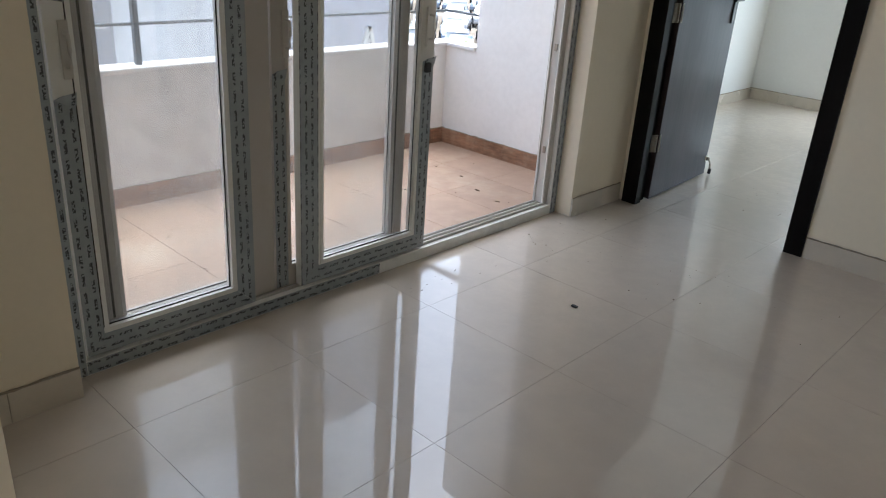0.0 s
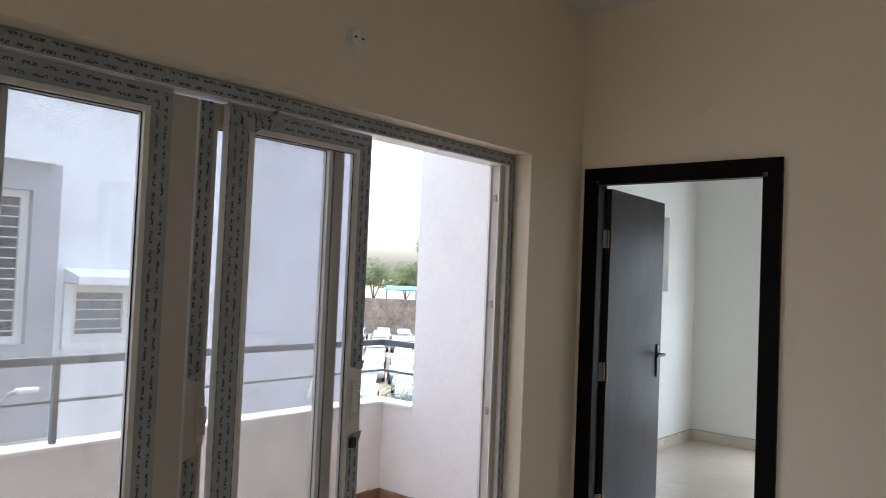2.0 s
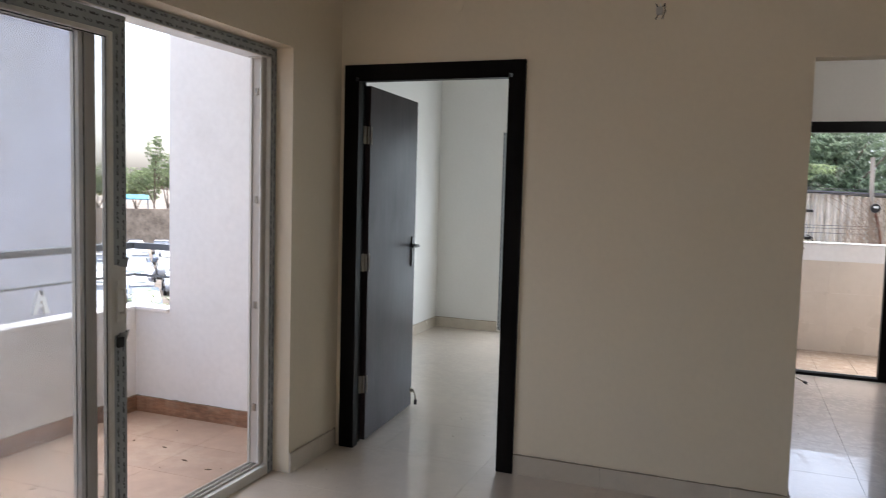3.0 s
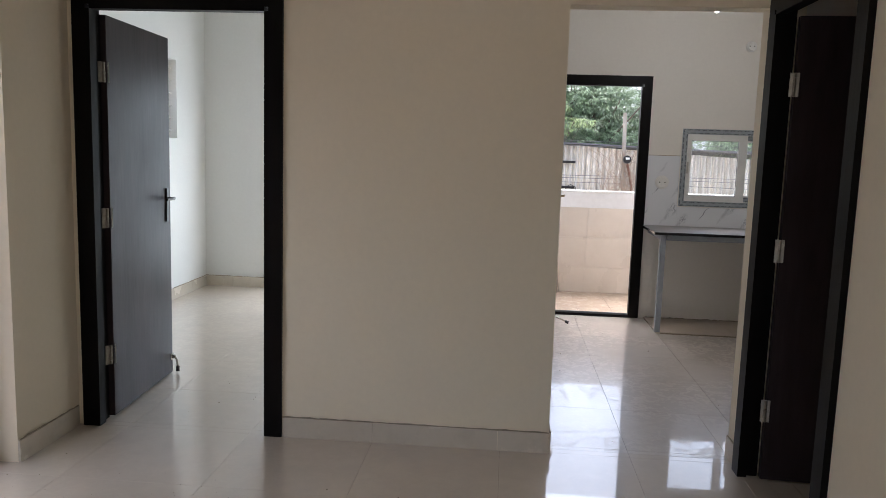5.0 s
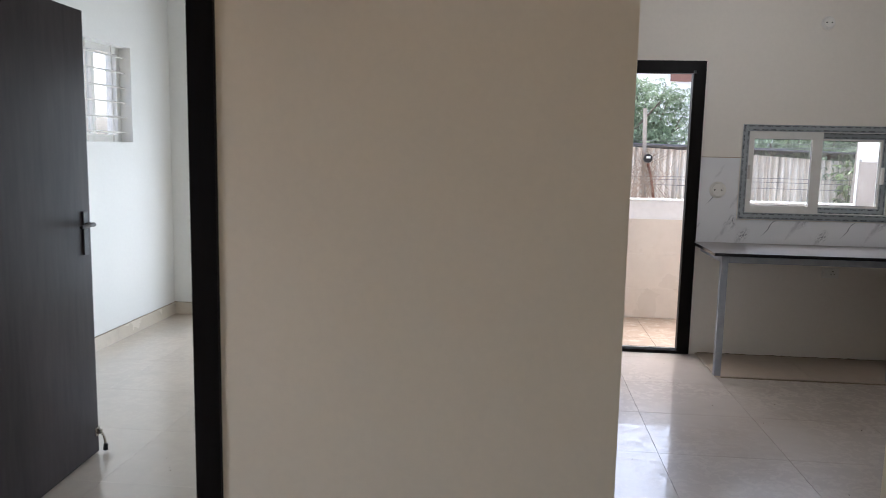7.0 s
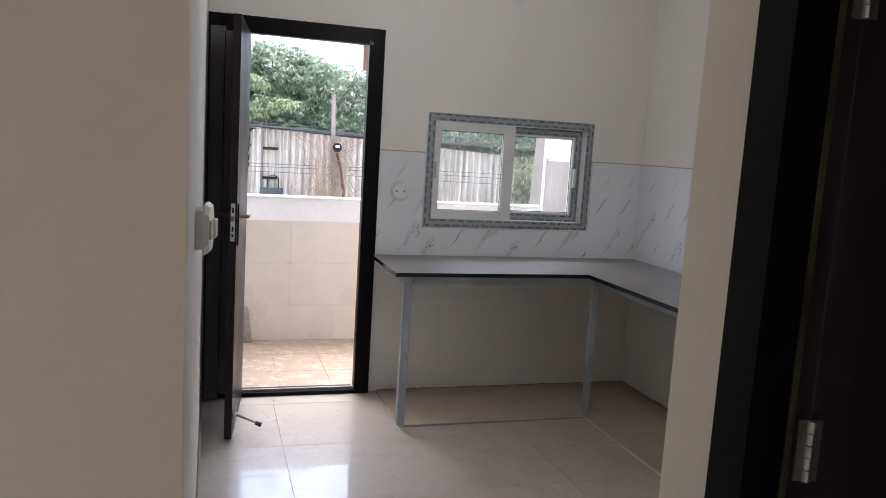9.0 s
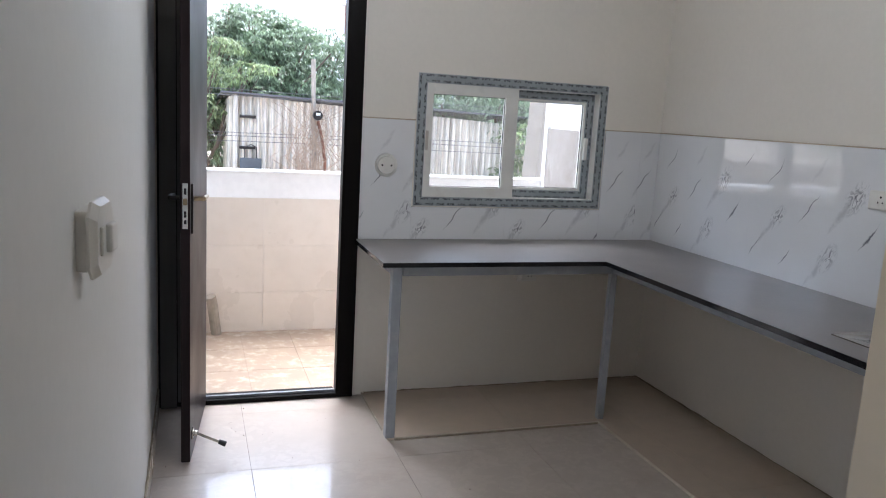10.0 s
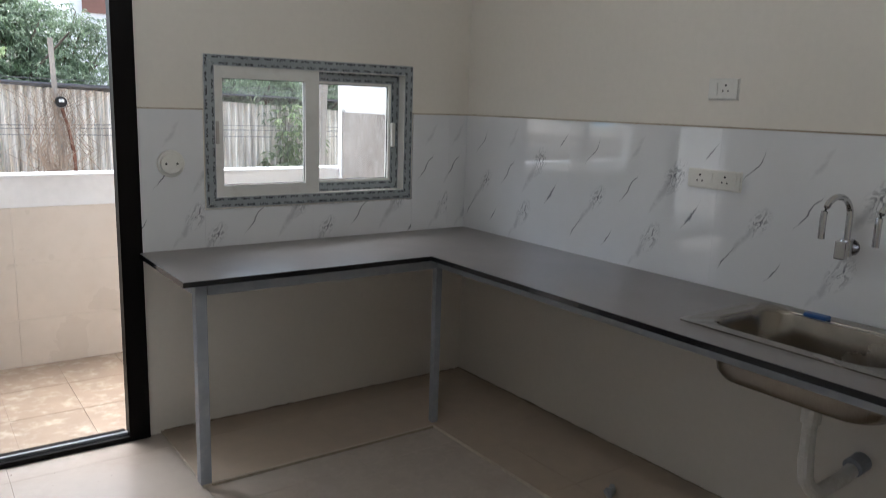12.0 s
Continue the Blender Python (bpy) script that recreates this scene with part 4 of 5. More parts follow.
bm = loft([rounded(sx0, sx1, sy0, sy1, 0.012, CT + 0.001), rounded(sx0, sx1, sy0, sy1, 0.012, CT + 0.005), rounded(sx0 + 0.05, sx1 - 0.05, sy0 + 0.06, sy1 - 0.05, 0.10, CT + 0.004),
           rounded(sx0 + 0.058, sx1 - 0.058, sy0 + 0.068, sy1 - 0.058, 0.10, CT - 0.008), rounded(sx0 + 0.062, sx1 - 0.062, sy0 + 0.072, sy1 - 0.062, 0.10, CT - 0.12),
           rounded(sx0 + 0.067, sx1 - 0.067, sy0 + 0.077, sy1 - 0.067, 0.10, CT - 0.155), rounded(sx0 + 0.08, sx1 - 0.08, sy0 + 0.09, sy1 - 0.08, 0.10, CT - 0.177),
           rounded(sx0 + 0.105, sx1 - 0.105, sy0 + 0.115, sy1 - 0.105, 0.08, CT - 0.187)])
bowl = part("bowl", bm, SINK_STEEL, sink, smooth=True)
bowl.modifiers.new("edges", "EDGE_SPLIT").split_angle = radians(50)
part("waste", disc((2.92, 4.94, CT - 0.186), (0, 0, 1), 0.045, 0.004), CHROME, sink)
part("label_sticker", box(2.80, 2.84, sy0 + 0.067, sy0 + 0.069, CT - 0.1, CT - 0.05), SWITCH, sink)
cloth = tagged(part("scouring_cloth", box(3.09, 3.13, 5.02, 5.10, CT + 0.003, CT + 0.018, 0.006), BLUE), "small blue plastic scrap on the sink rim", "scrap")
trap = thing("waste_pipe", "white plastic waste pipe bending from the sink into the wall", "pipe")
tx, ty = 2.92, 4.94
part("pipe", tube([(tx, ty, CT - 0.19), (tx, ty, CT - 0.24), (tx, ty, 0.43)], [0.032, 0.022, 0.022], 14), PVC, trap, smooth=False)
bend = [(tx + 0.07 * (1 - math.cos(a)), ty - 0.03 * math.sin(a / 2), 0.40 - 0.085 * math.sin(a)) for a in (radians(15 * k) for k in range(1, 8))]
part("bend", tube([(tx, ty, 0.45)] + bend + [(tx + 0.18, ty - 0.04, 0.345), (KX1, ty - 0.045, 0.375)], 0.024, 14), PVC, trap)
part("collar", tube([(tx, ty, 0.56), (tx, ty, 0.63)], 0.03, 14), PVC, trap)
part("wall_collar", tube([(KX1 - 0.06, ty - 0.044, 0.367), (KX1, ty - 0.045, 0.375)], 0.033, 14), GREY_STEEL, trap)


def tap(y):
    """Wall-mounted chrome sink tap with a swan neck."""
    t = thing("sink_tap", "chrome wall-mounted tap with swan-neck spout above the sink", "tap", group="taps over the sink")
    x = KX1
    part("flange", disc((x, y, 1.082), (-1, 0, 0), 0.028, 0.012), CHROME, t)
    bm = tube([(x, y, 1.082), (x - 0.05, y, 1.082)], 0.016, 14)
    tube([(x - 0.045, y, 1.057), (x - 0.045, y, 1.112)], 0.02, 14, bm)
    part("body", bm, CHROME, t)
    part("knob", box(x - 0.085, x - 0.06, y - 0.018, y + 0.018, 1.047, 1.107, 0.004), CHROME, t)
    arc = [(x - 0.045 - 0.062 * (1 - math.cos(a)), y + 0.02 * (1 - math.cos(a)) * 0.5, 1.19 + 0.062 * math.sin(a)) for a in (radians(15 * k) for k in range(13))]
    part("spout", tube([(x - 0.045, y, 1.107)] + arc + [(arc[-1][0], arc[-1][1], 1.12)], 0.0105, 12), CHROME, t)
    return t


tap(5.018)
tap(4.85)


def wall_plate(name, label, cat, face_axis, w, h, at, holes, switches=()):
    """A plate in local x (width) and z, facing local -y, with socket holes and rocker switches."""
    t = thing(name, label, cat, at)
    part("back_box", box(-w / 2, w / 2, -0.004, -0.0005, -h / 2, h / 2, 0.001), SWITCH, t)
    part("plate", box(-w / 2 + 0.003, w / 2 - 0.003, -0.012, -0.004, -h / 2 + 0.003, h / 2 - 0.003, 0.003), SWITCH, t)
    for hx in holes:
        for dx, dz, r in ((0, 0.014, 0.0045), (-0.011, -0.007, 0.0036), (0.011, -0.007, 0.0036)):
            part("socket_hole", disc((hx + dx, -0.0115, dz), (0, -1, 0), r, 0.0012, 10), BLACK, t)
    for sx in switches:
        part("rocker", box(sx - 0.009, sx + 0.009, -0.016, -0.012, -0.022, 0.022, 0.0015), SWITCH, t)
    return t


toE = lambda y, z: pose(KX1, y, z, 0, 0, -90)
wall_plate("wall_socket", "white plastic socket plate on the painted wall", "socket", "x", 0.13, 0.08, toE(5.56, 1.59), (0.012,), (-0.03,))
wall_plate("wall_socket", "white double socket plate on the marble tiles", "socket", "x", 0.235, 0.075, pose(KX1 - 0.008, 5.558, 1.252, 0, 0, -90), (-0.06, 0.05), (-0.012, 0.092))
wall_plate("wall_socket", "white socket plate under the countertop", "socket", "y", 0.12, 0.075, pose(2.435, KY1, 0.64), (0.015,), (-0.03,))
# switch plate standing off the passage wall
sw = thing("light_switch", "loose white switch plate hanging off the passage wall", "switch", pose(KX0 + 0.012, 4.615, 1.27, 0, 0, 84))
part("back_box", box(-0.05, 0.035, -0.010, 0.012, -0.045, 0.045, 0.003), SWITCH, sw)
ring = lambda a, b, y: [(u, y, v) for u, v in ((-a, -b + 0.02), (-a + 0.02, -b), (a - 0.02, -b), (a, -b + 0.02), (a, b - 0.02), (a - 0.02, b), (-a + 0.02, b), (-a, b - 0.02))]
part("plate", loft([ring(0.060, 0.058, -0.010), ring(0.060, 0.058, -0.014), ring(0.053, 0.051, -0.024)]), SWITCH, sw)
part("regulator", box(-0.012, 0.026, -0.036, -0.024, -0.022, 0.022, 0.004), SWITCH, sw)
part("rocker", box(-0.042, -0.020, -0.029, -0.024, -0.022, 0.022, 0.002), SWITCH, sw)


def round_box(centre, normal, label, size=1.0):
    t = thing("ceiling_rose", label, "junction box")
    part("base", disc(centre, normal, 0.045 * size, 0.012 / size, 28), SWITCH, t)
    c, nrm = Vector(centre), Vector(normal)
    side = nrm.cross(Vector((0, 0, 1)))
    part("cap", disc(c + nrm * 0.012 / size, normal, 0.036 * size, 0.014 / size, 28), SWITCH, t)
    for s in (-1, 1):
        part("screw", disc(c + nrm * 0.026 / size + side * s * 0.018 * size, normal, 0.005, 0.0015, 8), BLACK, t)
    return t


round_box((WX, 2.175, 2.408), (1, 0, 0), "round white electrical cover on the cream wall")
round_box((2.276, KY1, 2.385), (0, -1, 0), "round white electrical cover high on the kitchen wall")
round_box((1.607, KY1 - 0.009, 1.217), (0, -1, 0), "round white electrical cover on the marble tiles", 1.3)

# wires left sticking out of the middle wall
wire = thing("loose_wire", "short loose wires poking from the cream wall", "wire")
for k in range(3):
    part("strand", tube([(-0.175 + 0.01 * k, MY + 0.005, 2.36), (-0.18 + 0.02 * k, MY - 0.03, 2.37), (-0.16 + 0.012 * k, MY - 0.05, 2.33), (-0.18 + 0.015 * k, MY - 0.03, 2.30)], 0.003, 6), (BLACK, SWITCH, DARK_METAL)[k], wire)

part("connector", box(-0.176, -0.146, MY - 0.062, MY - 0.034, 2.318, 2.352, 0.005), UPVC_CREAM_SHADED, wire)
cover = thing("cover_plate", "round cover plate painted over on the cream wall", "cover")
part("plate", disc((-1.195, MY, 2.43), (0, -1, 0), 0.045, 0.004, 28), PAINT, cover)

# small rubble on the floor
tagged(part("debris", tube([(2.795, 5.61, 0.022), (2.82, 5.64, 0.03), (2.848, 5.645, 0.024), (2.88, 5.675, 0.022)], [0.006, 0.021, 0.015, 0.012], 6), GREY_STEEL), "small crumpled foil scrap on the dusty floor", "scrap")
tagged(part("debris", box(-1.228, -1.2, 2.52, 2.535, 0, 0.008, 0.003), BLACK), "small dark crumb on the tile floor", "scrap")

# ---- balcony ----
BZ = -0.03
PX = -3.40
balcony = structure("balcony_floor", box(PX - 0.12, WX - 0.2, -1.6, 4.0, BZ - 0.12, BZ - 0.004), PALE_GROUT, "terracotta tiled balcony floor, dusty", "floor")
structure("balcony_wall_north", sheet("y", 4.0, 4.1, -3.13, WX - 0.2, BZ - 0.1, TOP), OUTER_PAINT, "white painted balcony side wall", "wall")
structure("bedroom_outer_corner", sheet("y", 4.1, 4.25, -3.13, BX0 - 0.2, BZ - 0.1, TOP), OUTER_PAINT, "white painted outer corner", "wall")
structure("balcony_wall_south", sheet("y", -1.72, -1.6, PX - 0.12, WX - 0.2, BZ - 0.1, TOP), OUTER_PAINT, "white painted balcony side wall", "wall")
structure("outer_wall_west", sheet("x", WX - 0.21, WX - 0.2, -1.6, 0.82, BZ, TOP), OUTER_PAINT, "white outer plaster", "wall")
structure("parapet", sheet("x", PX - 0.12, PX, -1.6, 4.11, BZ - 0.1, 0.64), OUTER_PAINT, "white plastered balcony parapet", "parapet")
structure("parapet_return", sheet("y", 4.0, 4.11, PX, -3.13, BZ - 0.1, 0.64), OUTER_PAINT, "white plastered balcony parapet return", "parapet")
structure("parapet_coping", box(PX - 0.135, PX + 0.012, -1.6, 4.12, 0.64, 0.665, 0.006), OUTER_PAINT, "white parapet coping", "coping")
structure("parapet_coping", box(PX + 0.012, -3.13, 3.978, 4.12, 0.64, 0.665, 0.006), OUTER_PAINT, "white parapet coping", "coping")
skirting("baseboard", "x", PX, 1, -1.6, 4.0, 0.1, BROWN_TILE, BZ, step=0.3, label="brown wood-look tile skirting")
skirting("baseboard", "y", 4.0, -1, PX + 0.012, WX - 0.2, 0.1, BROWN_TILE, BZ, step=0.3, label="brown wood-look tile skirting")
rail = thing("balcony_railing", "dark grey steel tube railing on the balcony parapet", "railing")
rx = PX - 0.06
part("top_rail", box(rx - 0.02, rx + 0.02, -1.6, 4.06, 1.035, 1.075, 0.004), RAIL_STEEL, rail)
part("top_rail", box(rx + 0.02, -3.12, 4.02, 4.06, 1.035, 1.075, 0.004), RAIL_STEEL, rail)
part("mid_rail", tube([(rx, -1.6, 0.862), (rx, 4.04, 0.862), (-3.12, 4.04, 0.862)], 0.008, 8), RAIL_STEEL, rail)
for y in (-0.9, 0.45, 1.845):
    part("post", box(rx - 0.015, rx + 0.015, y - 0.015, y + 0.015, 0.665, 1.035, 0.003), RAIL_STEEL, rail)

# ---- utility balcony behind the kitchen ----
UY = 8.5
utility = structure("utility_floor", box(0.2, 3.3, KY1 + 0.12, UY + 0.12, BZ - 0.14, BZ - 0.004), PALE_GROUT, "beige tiled utility floor smeared with cement", "floor")
structure("utility_parapet", sheet("y", UY, UY + 0.12, 0.2, 3.3, BZ - 0.1, 1.04), OUTER_PAINT, "white plastered utility parapet", "parapet")
structure("utility_coping", box(0.2, 3.3, UY - 0.015, UY + 0.135, 1.04, 1.056, 0.005), OUTER_PAINT, "white parapet coping", "coping")
structure("utility_wall_east", sheet("x", 3.12, 3.3, KY1 + 0.12, UY, BZ - 0.1, TOP), OUTER_PAINT, "white plastered utility side wall", "wall")
structure("utility_wall_west", sheet("x", 0.2, 0.4, KY1 + 0.12, UY, BZ - 0.1, TOP), OUTER_PAINT, "white plastered utility side wall", "wall")
BOARD = shade("weathered_board", (0.30, 0.26, 0.23), rough=0.7, spread=0.2, coarse=3, grain=25, bump=0.3, dirt=(0.5, 0.48, 0.45), dirt_amount=0.4, dirt_scale=25)
panel = thing("side_panel", "weathered grey-brown board panel on the utility wall", "panel")
part("board", sheet("x", 3.10, 3.119, 7.72, 8.395, 0.3, 1.43), BOARD, panel)
part("trim", sheet("x", 3.095, 3.119, 8.397, 8.42, 0.3, 1.45), OUTER_PAINT, panel)
pipe = tagged(part("drain_pipe", tube([(0.79, 8.42, 0.235), (0.80, 8.43, 0.2), (0.83, 8.45, BZ)], [0.034, 0.034, 0.034], 14), shade("dirty_pipe", (0.30, 0.26, 0.21), rough=0.6, spread=0.2, grain=25)), "dirty pale drain pipe stub leaning on the utility wall", "pipe")

# ---- tiles ----
tiles(floor, FLOOR_TILE, "floor", (0, 0, 0), (1, 0, 0), (0, 1, 0), WX - 0.1, RX + 0.1, SOUTH, 3.945, 0.627, 0.607, -1.6, 0.86, 0.0034, 0.001, skip=[(RX - 0.001, 9, 2.0, 2.91), (RX - 0.001, 9, 3.805, 4.0), (RX - 0.001, 9, -9, 2.0)])
tiles(floor, FLOOR_TILE, "floor", (0, 0, 0), (1, 0, 0), (0, 1, 0), BX0, KX0 - 0.11, 3.945, BY1, 0.627, 0.607, -1.6, 0.86, 0.0034, 0.001, skip=[(-9, -1.79, 3, 4.1), (-0.83, 9, 3, 4.0)])
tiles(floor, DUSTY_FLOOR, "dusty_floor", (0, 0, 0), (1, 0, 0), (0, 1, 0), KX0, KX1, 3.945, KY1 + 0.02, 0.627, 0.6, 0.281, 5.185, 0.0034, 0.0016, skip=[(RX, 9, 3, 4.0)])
tiles(floor, FLOOR_TILE, "floor", (0, 0, 0), (1, 0, 0), (0, 1, 0), RX + 0.1, KX1, 2.0, MY, 0.3, 0.3, 0.1, 0.1, 0.0034, 0.0016)
tiles(balcony, TERRACOTTA, "terracotta", (0, 0, BZ), (1, 0, 0), (0, 1, 0), PX, WX - 0.2, -1.6, 4.0, 0.4, 0.4, -3.4, 4.0, 0.004, 0.002)
tiles(utility, UTILITY_FLOOR, "utility_floor", (0, 0, BZ), (1, 0, 0), (0, 1, 0), 0.4, 3.12, KY1 + 0.12, UY, 0.32, 0.4, 0.98, 8.1, 0.004, 0.003)
upar = thing("utility_wall_tiles", "beige wall tiles on the utility parapet", "wall tiles", kind="structure")
tiles(upar, UTILITY_TILE, "utility_wall", (0, UY - 0.008, 0), (1, 0, 0), (0, 0, 1), 0.4, 3.12, BZ, 0.876, 0.6, 0.32, 1.13, -0.08, 0.0075, 0.0009)
splash = thing("splashback", "white marble-look wall tiles with diagonal grey veins", "wall tiles", kind="structure")
for a, b in ((1.476, 1.752), (2.842, KX1 - 0.009)):
    part("top_bead", box(a, b, KY1 - 0.011, KY1 - 0.001, 1.447, 1.4525), PALE_BEAD, splash)
part("top_bead", box(KX1 - 0.011, KX1 - 0.001, KY0 + 0.001, KY1 - 0.0115, 1.447, 1.4525), PALE_BEAD, splash)
tiles(splash, MARBLE, "marble", (0, KY1 - 0.008, 0), (1, 0, 0), (0, 0, 1), 1.476, KX1 - 0.0085, CT, 1.447, 0.8, 0.609, 1.476, CT, 0.0075, 0.0003, skip=[(1.75, 2.845, 1.008, 1.69)])
tiles(splash, MARBLE, "marble", (KX1 - 0.008, 0, 0), (0, -1, 0), (0, 0, 1), -KY1, -KY0, CT, 1.447, 0.8, 0.609, -KY1, CT, 0.0075, 0.0003)


# ---- kitchen lamp ----
GLOW = bpy.data.materials.new("lit_lamp_diffuser")
GLOW.use_nodes = True
GLOW.node_tree.nodes["Principled BSDF"].inputs["Emission Color"].default_value = (1, 0.97, 0.93, 1)
GLOW.node_tree.nodes["Principled BSDF"].inputs["Emission Strength"].default_value = 0.6
lamp = thing("pendant_bulb", "lit white bulb hanging on a short wire from the kitchen ceiling", "lamp")
part("wire", tube([(1.58, 5.57, TOP), (1.58, 5.57, 2.5)], 0.003, 6), SWITCH, lamp)
part("holder", tube([(1.58, 5.57, 2.51), (1.58, 5.57, 2.45)], 0.018, 12), SWITCH, lamp)
part("bulb", tube([(1.58, 5.57, 2.45), (1.58, 5.57, 2.43), (1.58, 5.57, 2.41), (1.58, 5.57, 2.385)], [0.018, 0.032, 0.034, 0.015], 16), GLOW, lamp)

# ---- surroundings ----
EARTH = shade("dry_earth", (0.30, 0.25, 0.19), rough=0.9, spread=0.25, coarse=0.08, grain=1.5, bump=0.3, bump_scale=8, dirt=(0.36, 0.34, 0.3), dirt_amount=0.6, dirt_scale=0.3)
ground = structure("ground", box(-600, 600, -600, 600, GROUND - 0.5, GROUND), EARTH, "dry earth and paved yard", "ground")
WHITE_OUT = shade("white_facade", (0.83, 0.85, 0.88), rough=0.8, spread=0.04, coarse=0.5, grain=12, bump=0.15, dirt=(0.55, 0.54, 0.52), dirt_amount=0.15, dirt_scale=0.8)
GREY_OUT = shade("grey_facade", (0.40, 0.40, 0.43), rough=0.8, spread=0.05, coarse=0.5, grain=12, bump=0.15)
LILAC_OUT = shade("lilac_grey_facade", (0.52, 0.52, 0.585), rough=0.8, spread=0.04, coarse=0.4, grain=12, bump=0.15, dirt=(0.42, 0.42, 0.46), dirt_amount=0.2, dirt_scale=0.7)
DARK_GLASS = shade("dark_window_glass", (0.05, 0.065, 0.08), rough=0.08, spread=0.1, specular=0.5)
BLIND_GLASS = shade("pale_window_glass", (0.18, 0.21, 0.25), rough=0.1, spread=0.1)
CAR_GLASS = shade("car_window_glass", (0.28, 0.31, 0.34), rough=0.06, spread=0.1, specular=1.0, coat=0.6)
NX = -10.0
house = thing("neighbour_building", "white and lilac-grey apartment building with small windows", "building")
part("wall", sheet("x", NX - 0.25, NX, -6, 7.1, GROUND, 7.5, [(4.80, 6.36, 0.45, 1.19), (3.3, 4.22, 0.45, 2.38)]), WHITE_OUT, house)
part("wing", box(NX - 6, NX + 0.7, 7.08, 9.15, GROUND, 7.5), LILAC_OUT, house)
part("projection", sheet("x", NX, NX + 0.12, 3.1, 4.56, -0.75, 2.74, [(3.3, 4.22, 0.45, 2.38)]), GREY_OUT, house)
part("upper_wall", sheet("x", NX, NX + 0.25, 2.0, 4.45, 2.74, 7.5), WHITE_OUT, house)
for a, b, c, d in ((3.3, 4.22, 0.45, 2.38), (4.80, 6.36, 0.45, 1.19)):
    w = part("window", sheet("x", NX - 0.1, NX - 0.02, a, b, c, d, [(a + 0.09, (a + b) / 2 - 0.04, c + 0.09, d - 0.09), ((a + b) / 2 + 0.04, b - 0.09, c + 0.09, d - 0.09)]), UPVC, house)
    part("pane", sheet("x", NX - 0.09, NX - 0.08, a + 0.05, b - 0.05, c + 0.05, d - 0.05), DARK_GLASS if d > 2 else BLIND_GLASS, w)
    for k in range(int((d - c - 0.2) / 0.13)):
        part("grille_bar", tube([(NX - 0.005, a + 0.05, c + 0.16 + 0.13 * k), (NX - 0.005, b - 0.05, c + 0.16 + 0.13 * k)], 0.009, 6), UPVC, w)
part("window_surround", sheet("x", NX, NX + 0.06, 4.70, 6.46, 0.35, 1.215, [(4.80, 6.36, 0.45, 1.19)]), WHITE_OUT, house)
part("sunshade", prism([(NX, 1.24), (NX + 0.45, 1.22), (NX + 0.45, 1.32), (NX, 1.42)], 4.7, 6.4, "y"), WHITE_OUT, house)
for a, b in (((8.31, -0.52), (8.42, -0.18)), ((8.53, -0.52), (8.42, -0.18))):
    bm = bmesh.new()
    q = 0.035
    vs = [(NX + 0.70, a[0] - q, a[1]), (NX + 0.70, a[0] + q, a[1]), (NX + 0.70, b[0] + q, b[1]), (NX + 0.70, b[0] - q, b[1])]
    lower = [bm.verts.new(v) for v in vs]
    upper = [bm.verts.new((v[0] + 0.05, v[1], v[2])) for v in vs]
    bm.faces.new(lower)
    bm.faces.new(upper)
    for k in range(4):
        bm.faces.new((lower[k], lower[(k + 1) % 4], upper[(k + 1) % 4], upper[k]))
    part("letter_stroke", bm, UPVC, house)
part("letter_stroke", box(NX + 0.70, NX + 0.74, 8.35, 8.49, -0.42, -0.37), UPVC, house)
lampost = thing("street_lamp", "grey curved street lamp beside the white building", "street lamp")
part("pole", tube([(-7.2, 2.93, GROUND), (-7.2, 2.93, 0.02), (-7.2, 2.96, 0.19), (-7.2, 3.05, 0.29), (-7.2, 3.14, 0.31)], 0.02, 10), GREY_STEEL, lampost)
part("head", box(-7.24, -7.16, 3.11, 3.31, 0.29, 0.335, 0.015), WHITE_OUT, lampost)

# foliage
def leaf_shade(name, base):
    m = shade(name, base, rough=0.45, spread=0.3, coarse=0.7, grain=6, specular=0.6)
    n, l = m.node_tree.nodes, m.node_tree.links
    b = n["Principled BSDF"]
    old = b.inputs["Base Color"].links[0].from_socket
    geo = n.new("ShaderNodeNewGeometry")
    hsv = n.new("ShaderNodeHueSaturation")
    ranged = n.new("ShaderNodeMapRange")
    ranged.inputs["To Min"].default_value, ranged.inputs["To Max"].default_value = 0.55, 1.5
    l.new(geo.outputs["Random Per Island"], ranged.inputs["Value"])
    l.new(ranged.outputs[0], hsv.inputs["Value"])
    l.new(old, hsv.inputs["Color"])
    l.new(hsv.outputs[0], b.inputs["Base Color"])
    thin, both = n.new("ShaderNodeBsdfTranslucent"), n.new("ShaderNodeMixShader")
    both.inputs["Fac"].default_value = 0.45
    l.new(hsv.outputs[0], thin.inputs["Color"])
    l.new(b.outputs[0], both.inputs[1])
    l.new(thin.outputs[0], both.inputs[2])
    l.new(both.outputs[0], n["Material Output"].inputs["Surface"])
    return m


LEAF = leaf_shade("mango_leaf", (0.27, 0.34, 0.22))
LEAF_YOUNG = leaf_shade("light_leaf", (0.27, 0.33, 0.17))
BARK = shade("bark", (0.17, 0.13, 0.10), rough=0.9, spread=0.3, coarse=3, grain=20, bump=0.5, bump_scale=30)


